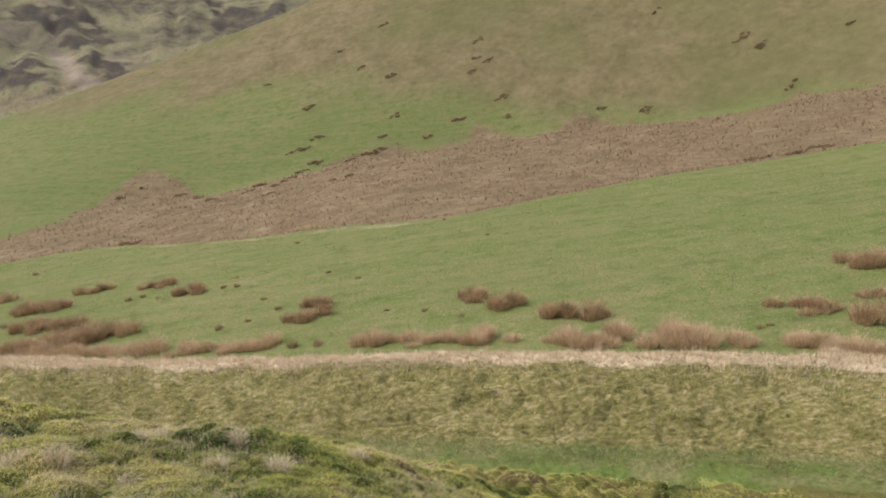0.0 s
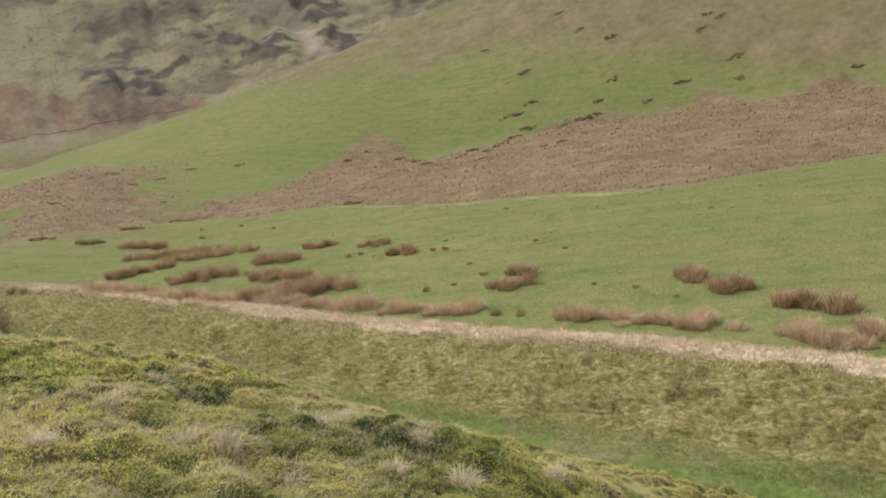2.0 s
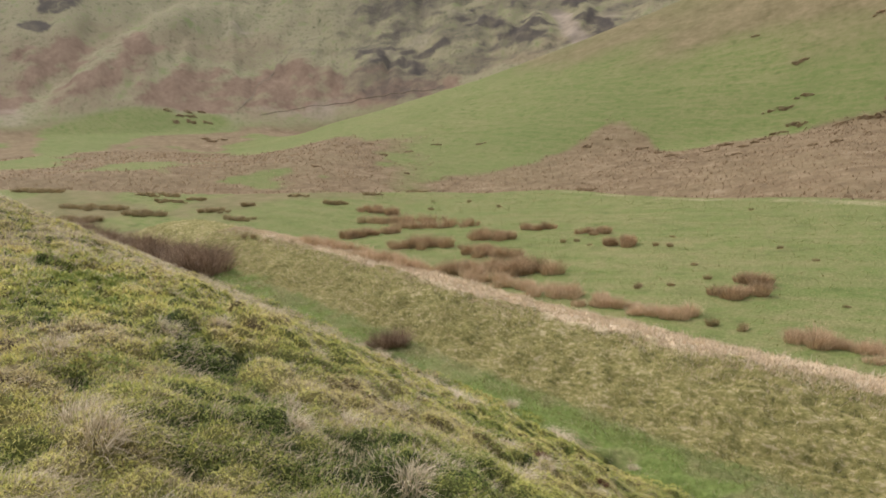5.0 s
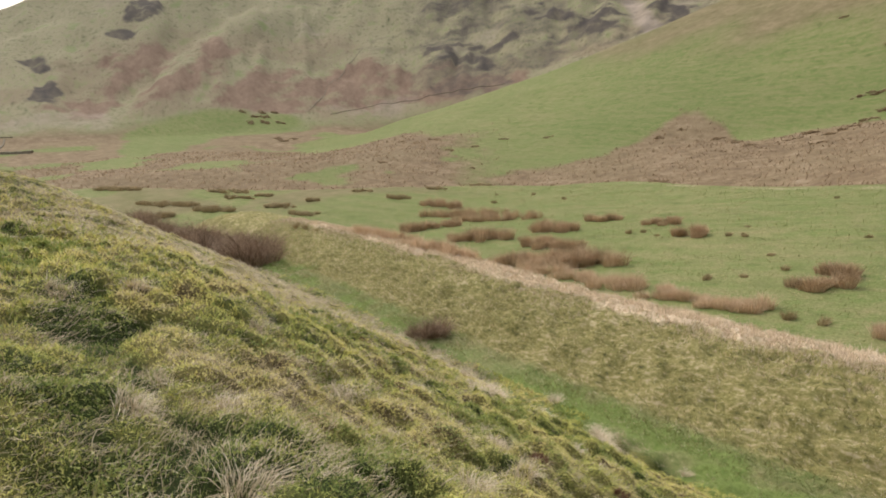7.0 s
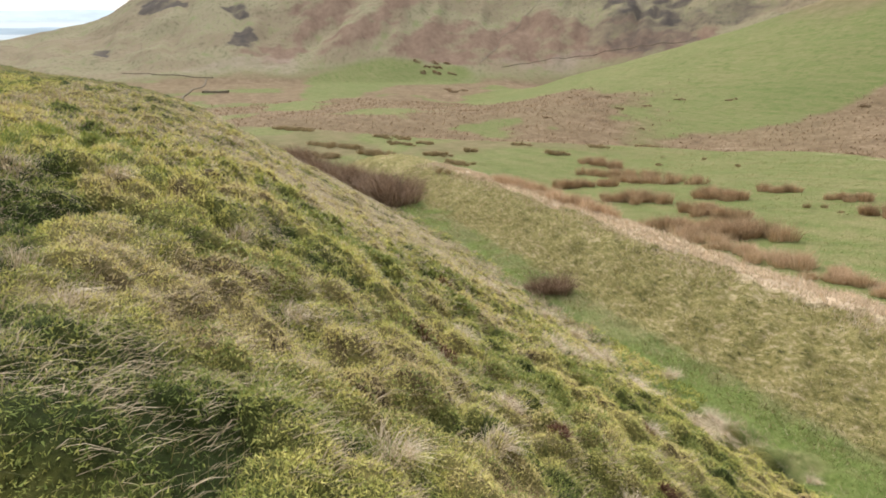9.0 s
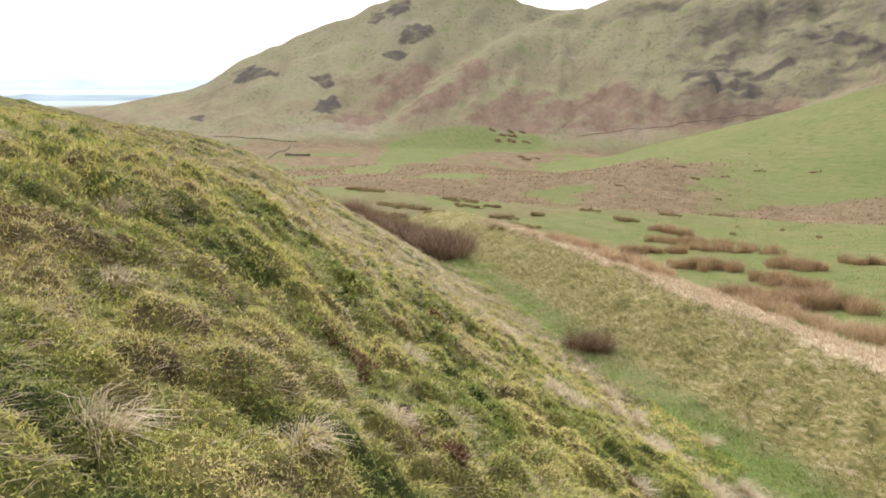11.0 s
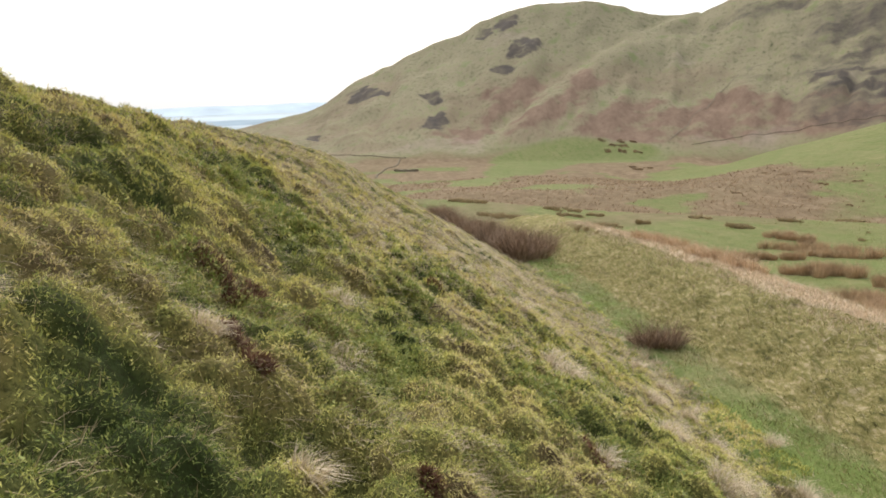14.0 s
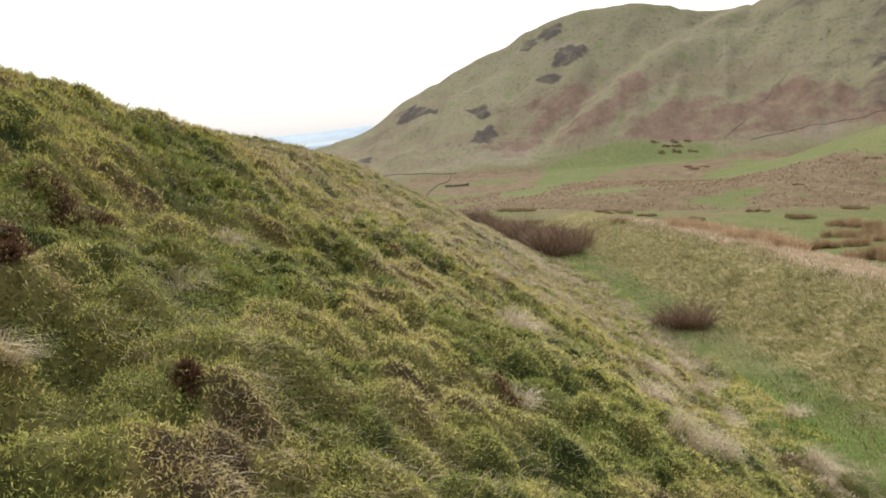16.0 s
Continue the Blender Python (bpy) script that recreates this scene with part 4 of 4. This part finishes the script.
TUFTS = [(-7.4, 32.5, 0.36, 0.57), (-6.1, 32.1, 0.22, 0.45), (12.5, 25.7, 0.14, 0.4), (12.95, 25.8, 0.14, 0.36), (-31, 26.2, 0.3, 0.35), (-30.2, 26.2, 0.24, 0.32), (-29, 26.1, 0.2, 0.3),
         (-27, 26.2, 0.2, 0.32), (-20.95, 48.9, 0.27, 0.42), (-0.9, 35.3, 0.17, 0.32), (1.0, 33.4, 0.15, 0.3), (-11.4, 38.7, 0.2, 0.33), (-12.85, 37.8, 0.25, 0.3), (-16.1, 48.9, 0.2, 0.34),
         (-15.3, 49.3, 0.2, 0.34), (-16.1, 52.2, 0.32, 0.33), (0.2, 64.7, 0.24, 0.5), (3.6, 53.1, 0.2, 0.4), (7.7, 60.5, 0.22, 0.4), (-5.6, 45, 0.17, 0.32), (-57.4, 76.1, 0.35, 0.5),
         (-53.3, 70.5, 0.44, 0.55), (-43.7, 71.5, 0.33, 0.45),
         (-13.8, 64.3, 0.32, 0.51), (-15.0, 48.7, 0.28, 0.47), (-5.7, 45.1, 0.27, 0.45), (-12.9, 38.1, 0.26, 0.44), (-11.3, 38.6, 0.26, 0.44), (-22.6, 50.1, 0.29, 0.48), (-23.5, 49.6, 0.29, 0.48), (-16.1, 49.0, 0.28, 0.47), (-43.2, 71.1, 0.36, 0.57), (-52.6, 70.0, 0.38, 0.58),
         (-51.4, 76.3, 0.39, 0.59), (-31.2, 46.9, 0.3, 0.49), (-40.1, 48.2, 0.32, 0.51), (-10.0, 40.3, 0.26, 0.44), (-12.0, 34.4, 0.25, 0.42), (-9.0, 33.5, 0.24, 0.42), (-6.1, 32.4, 0.24, 0.41), (-3.0, 36.4, 0.25, 0.42), (-11.7, 43.5, 0.27, 0.45), (-8.2, 48.4, 0.28, 0.46)]
for row in FIELD_RUSHES + FIELD_EAST:
    tagged(rush_patch("rush_clump", *strip(row), RUSH, 460, 0.38, 0.019, 4200), "broad brown clump of dry rushes in the pasture", "rush clump", "rushes in the pasture")
for row in CREST_RUSHES:
    tagged(rush_patch("rush_clump", *strip((*row[:2], 1.25 * row[2], *row[3:])), RUSH_PALE, 480, 0.42, 0.017), "tawny clump of dry rushes behind the bank crest", "rush clump", "rushes along the bank")
for row in FAR_RUSHES:
    tagged(rush_patch("rush_clump", *strip(row), RUSH_GREEN, 200, 0.7, 0.035), "distant olive-brown strip of rushes in the pasture", "rush clump", "distant rushes")
for tx, ty, rad, th in TUFTS:
    tagged(rush_patch("rush_tuft", tx, ty, rad, rad, th, 0, RUSH_GREEN, 420, 0.4, 0.012), "small dark green-brown upright rush tuft", "rush tuft", "single rush tufts")
# the long dark bed in the ditch, clump behind clump
for k in range(17):
    bx = -28.9 - 1.5 * k
    tagged(rush_patch("rush_clump", bx, float(ditch_y(np.array(bx))) - 0.55 - 0.16 * k + 0.8 * math.sin(2.3 * k), 1.25, 1.0, (1.75 if k < 6 else 1.5) + 0.35 * math.sin(1.7 * k + 1), 14, RUSH_DARK, 230, 0.75, 0.019),
           "dense dark brown rushes filling the ditch", "rush clump", "rushes in the ditch")
tagged(rush_patch("rush_bush", -14.2, 19.5, 0.60, 0.52, 0.98, 45, RUSH_DARK, 900, 0.8, 0.012, 3200, 8), "rounded dark brown rush bush in the green ditch", "rush bush")

# ---- single pale tussocks on the mossy bank ----
TUSSOCKS = [(-4.17, 4.45), (-4.66, 5.58), (-5.07, 6.68), (-3.18, 5.2), (-2.59, 5.15), (-2.98, 6.79), (-2.03, 6.35), (-2.0, 5.67), (-1.49, 5.82), (-0.86, 6.52), (-0.02, 10.49), (-3.6, 5.26), (-2.98, 6.31), (-3.41, 6.65),
            (-4.67, 7.93), (-3.54, 7.92), (-5.23, 7.28), (-5.84, 16.14), (-4.37, 16.34), (-2.2, 7.85), (-2.36, 8.54), (-5.09, 10.18), (-3.19, 9.26), (-2.32, 9.63), (-4.16, 12.09), (-3.9, 10.01)]
FOOT_TUSSOCKS = [(-8.8, 13.36), (-9.02, 16.61), (-8.22, 17.68), (-6.01, 12.74), (-8.58, 15.68), (-8.15, 16.47), (-4.94, 14.18), (-6.49, 12.8), (-8.27, 15.32), (-6.29, 14.23), (-4.67, 13.67), (-6.23, 16.41), (-10.6, 17.2), (-12.2, 17.6), (-7.3, 15.9), (-9.9, 17.5)]
for tx, ty, k in [(*p, rng.uniform(0.55, 1.0) if p[1] < 6.6 else rng.uniform(0.35, 0.85)) for p in TUSSOCKS] + [(*p, rng.uniform(1.1, 1.7)) for p in FOOT_TUSSOCKS]:
    k = 0.25 + 0.62 * k
    z0 = float(surface(np.array([tx]), np.array([ty]))[0])
    thing = new("grass_tussock")
    thing.location = (tx, ty, z0)
    for name, n, long, fan in (("dry_fringe", int(260 * k), 0.27, 0.30), ("thatch", int(150 * k), 0.12, 0.8)):
        w = rng.uniform(0, 2 * np.pi, n)
        q = 0.09 * k * np.sqrt(rng.uniform(0, 1, n))
        bx, by = tx + q * np.cos(w), ty + q * np.sin(w)
        way = unit(np.stack([fan * np.cos(w), fan * np.sin(w) + 0.35, 0.6 + 0 * w], -1) + rng.normal(0, 0.22, (n, 3)))
        verts, tris = bent_blades(on_ground(bx, by, 0.02), way, long * k * rng.uniform(0.5, 1.05, n), rng.uniform(0.0025, 0.0055, n), rng.uniform(0.6, 1.8, n))
        new(name, tri_mesh(name, verts - np.array([tx, ty, z0]), tris, STRAW if long > 0.2 else BENT)).parent = thing
    tagged(thing, "pale straw-coloured drooping grass tussock on mossy bank", "grass tussock", "pale tussocks")
for tx, ty, k in [(-4.3, 9.3, 0.9), (-4.38, 9.52, 0.8), (-4.15, 9.4, 0.7), (-4.15, 12.0, 0.8), (-2.9, 9.5, 0.4), (-2.5, 10.2, 0.3), (-3.3, 9.4, 0.5), (-7.9, 11.8, 0.9)]:
    n = 420
    w, q = rng.uniform(0, 2 * np.pi, n), np.sqrt(rng.uniform(0, 1, n))
    bx, by = tx + 0.17 * k * q * np.cos(w), ty + 0.12 * k * q * np.sin(w)
    verts, tris = spikes(on_ground(bx, by, -0.01), unit(rng.normal(0, 1, (n, 3)) * np.array([1, 1, 0.3]) + np.array([0, 0, 0.35])), rng.uniform(0.03, 0.09, n), rng.uniform(0.008, 0.02, n))
    z0 = float(surface(np.array([tx]), np.array([ty]))[0])
    ob = new("dead_bracken", tri_mesh("dead_bracken", verts - np.array([tx, ty, z0]), tris, DEAD_FERN))
    ob.location = (tx, ty, z0)
    tagged(ob, "flattened red-brown dead bracken fronds on moss", "bracken", "dead bracken")

# ---- scrub on the spur ----
SCRUB_LOW = [(-69, 157), (-72, 152), (-59, 154), (-53, 148), (-49, 144), (-42, 147), (-41, 152), (-36, 140), (-36, 148), (-35, 151), (-34, 155), (-33, 161), (-32, 165), (-30, 165), (-24, 158), (-22, 164), (-19, 166),
             (-17, 166), (-15, 167), (-22, 139), (-19, 140), (-38, 171), (-35, 172), (-32, 176), (-15, 172), (-4, 170), (52, 95), (44, 95), (48, 94), (42, 95), (-53, 114)]
SCRUB_HIGH = [(-37, 191), (-52, 208), (-12, 180), (-31, 217), (-24, 205), (-15, 198), (-19, 224), (9, 196), (12, 194), (8, 191), (10, 203), (15, 179), (4, 175), (16, 172), (38, 167), (47, 162), (75, 151), (56, 190), (71, 170), (74, 165), (89, 157)]
SCRUB_VALLEY = [(-140, 136), (-132, 134), (-131, 140), (-115, 138), (-113, 147), (-100, 149), (-116, 130), (-99, 119), (-115, 107), (-296, 193), (-303, 194), (-294, 182), (-242, 165), (-243, 171), (-297, 191), (-300, 188), (-291, 188), (-286, 193), (-307, 186), (-299, 199), (-250, 168)]
for sx, sy in SCRUB_LOW + SCRUB_HIGH + SCRUB_VALLEY:
    k = rng.uniform(1.1, 2.1) * (1.7 if sx < -200 else 1)
    tagged(rush_patch("scrub_patch", sx, sy, k, 0.5 * k, rng.uniform(0.45, 0.8) * (1.6 if sx < -200 else 1), rng.uniform(-5, 30), SCRUB, 60, 0.9, 0.09, 500), "low dark scrub and dead bracken on grazed slope", "scrub", "scrub on the hillside")

# ---- dry stone walls in the valley ----


def stone_wall(points, h=1.4, w=0.7):
    pts = []
    for (ax, ay), (bx, by) in zip(points, points[1:]):
        n = max(2, int(math.hypot(bx - ax, by - ay) / 1.6))
        pts += [(ax + (bx - ax) * k / n, ay + (by - ay) * k / n) for k in range(n)]
    pts.append(points[-1])
    p = np.array(pts)
    d = unit(np.gradient(p, axis=0))
    p = p + np.stack([-d[:, 1], d[:, 0]], -1) * (5.0 * (fbm(p[:, 0], p[:, 1], 14, 135, 3) - 0.5))[:, None]
    d = unit(np.gradient(p, axis=0))
    side = np.stack([-d[:, 1], d[:, 0]], -1)
    z = surface(p[:, 0], p[:, 1])
    hh = h * rng.uniform(0.75, 1.15, len(p))
    bm = bmesh.new()
    rings = []
    for k in range(len(p)):
        ring = []
        for off, up in ((-w / 2, -0.5), (-w * 0.36, hh[k]), (w * 0.36, hh[k] * 0.95), (w / 2, -0.5)):
            ring.append(bm.verts.new((p[k, 0] + side[k, 0] * off, p[k, 1] + side[k, 1] * off, z[k] + up)))
        rings.append(ring)
    for a, b in zip(rings, rings[1:]):
        for k in range(3):
            bm.faces.new((a[k], a[k + 1], b[k + 1], b[k]))
    bm.faces.new(rings[0])
    bm.faces.new(rings[-1][::-1])
    bmesh.ops.recalc_face_normals(bm, faces=bm.faces)
    me = bpy.data.meshes.new("stone_wall")
    bm.to_mesh(me)
    bm.free()
    me.materials.append(STONE)
    return tagged(new("stone_wall", me), "dark grey dry stone wall in the far valley", "wall", "valley walls")


stone_wall([(-270, 64), (-279, 66), (-290, 71), (-309, 80), (-331, 88)], 0.4, 0.8)
stone_wall([(-287, 75), (-283, 79), (-279, 83)], 0.9, 2.0)
stone_wall([(-374, 58), (-362, 66), (-352, 72), (-341, 83), (-332, 91)], 0.35, 0.7)
stone_wall([(-350, 302), (-336, 274), (-317, 246), (-293, 216)], 0.15, 0.5)
stone_wall([(-282, 220), (-281, 244), (-271, 261), (-250, 278), (-225, 289)], 0.2, 0.5)

# ---- the far plain: a loch and low hills, with blue haze put into their colours ----


# the loch's base colour is paled to carry the haze over it
def hazy_water_material():
    m, nt, b = nodes_of("hazy_water", 0.8, 0.05)
    pos = nt.nodes.new("ShaderNodeNewGeometry").outputs["Position"]
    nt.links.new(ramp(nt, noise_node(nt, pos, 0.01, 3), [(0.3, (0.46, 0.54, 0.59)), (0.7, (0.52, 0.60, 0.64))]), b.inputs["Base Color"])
    return m


def lowland_ring(name, r0, r1, b0, b1, rise, material, label, category):
    """A strip of the far plain between two distances and two bearings, with its top raised unevenly."""
    bm = bmesh.new()
    n = 60
    rings = []
    for k in range(n + 1):
        a = radians(b0 + (b1 - b0) * k / n)
        e = min(1, 6 * k / n, 6 * (n - k) / n)
        up = rise * e * (0.55 + 0.9 * float(vnoise(np.array(k * 1.0), np.array(0.0), 7, 3)))
        ring = []
        for r, z in ((r0, -57.5), ((r0 + r1) / 2, -57.5 + up), (r1, -57.5)):
            ring.append(bm.verts.new((CENTRE[0] - math.sin(a) * r, CENTRE[1] + math.cos(a) * r, z)))
        rings.append(ring)
    for p, q in zip(rings, rings[1:]):
        for k in range(2):
            bm.faces.new((p[k], q[k], q[k + 1], p[k + 1]))
    bmesh.ops.recalc_face_normals(bm, faces=bm.faces)
    me = bpy.data.meshes.new(name)
    bm.to_mesh(me)
    bm.free()
    me.materials.append(material)
    return tagged(new(name, me), label, category, kind="structure")


# Blue haze painted straight into the base colour of woods and hills.
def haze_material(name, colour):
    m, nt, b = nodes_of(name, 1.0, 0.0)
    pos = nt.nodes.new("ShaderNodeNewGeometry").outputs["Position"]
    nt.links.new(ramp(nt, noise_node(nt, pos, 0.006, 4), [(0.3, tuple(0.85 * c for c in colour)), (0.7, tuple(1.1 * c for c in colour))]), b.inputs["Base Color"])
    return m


lowland_ring("water", 2500, 3300, 84, 100, 0.0, hazy_water_material(), "loch on the far plain, paled by haze in its colour", "water")
lowland_ring("backdrop_woods", 1900, 2300, 83, 97, 9, haze_material("far_woods_haze", (0.36, 0.44, 0.50)), "low wooded rise on the far plain, tinted blue with painted haze", "backdrop")
lowland_ring("backdrop_hills", 3900, 4500, 76, 110, 42, haze_material("far_hills_haze", (0.55, 0.64, 0.71)), "hills on the horizon, tinted pale blue with painted haze", "backdrop")
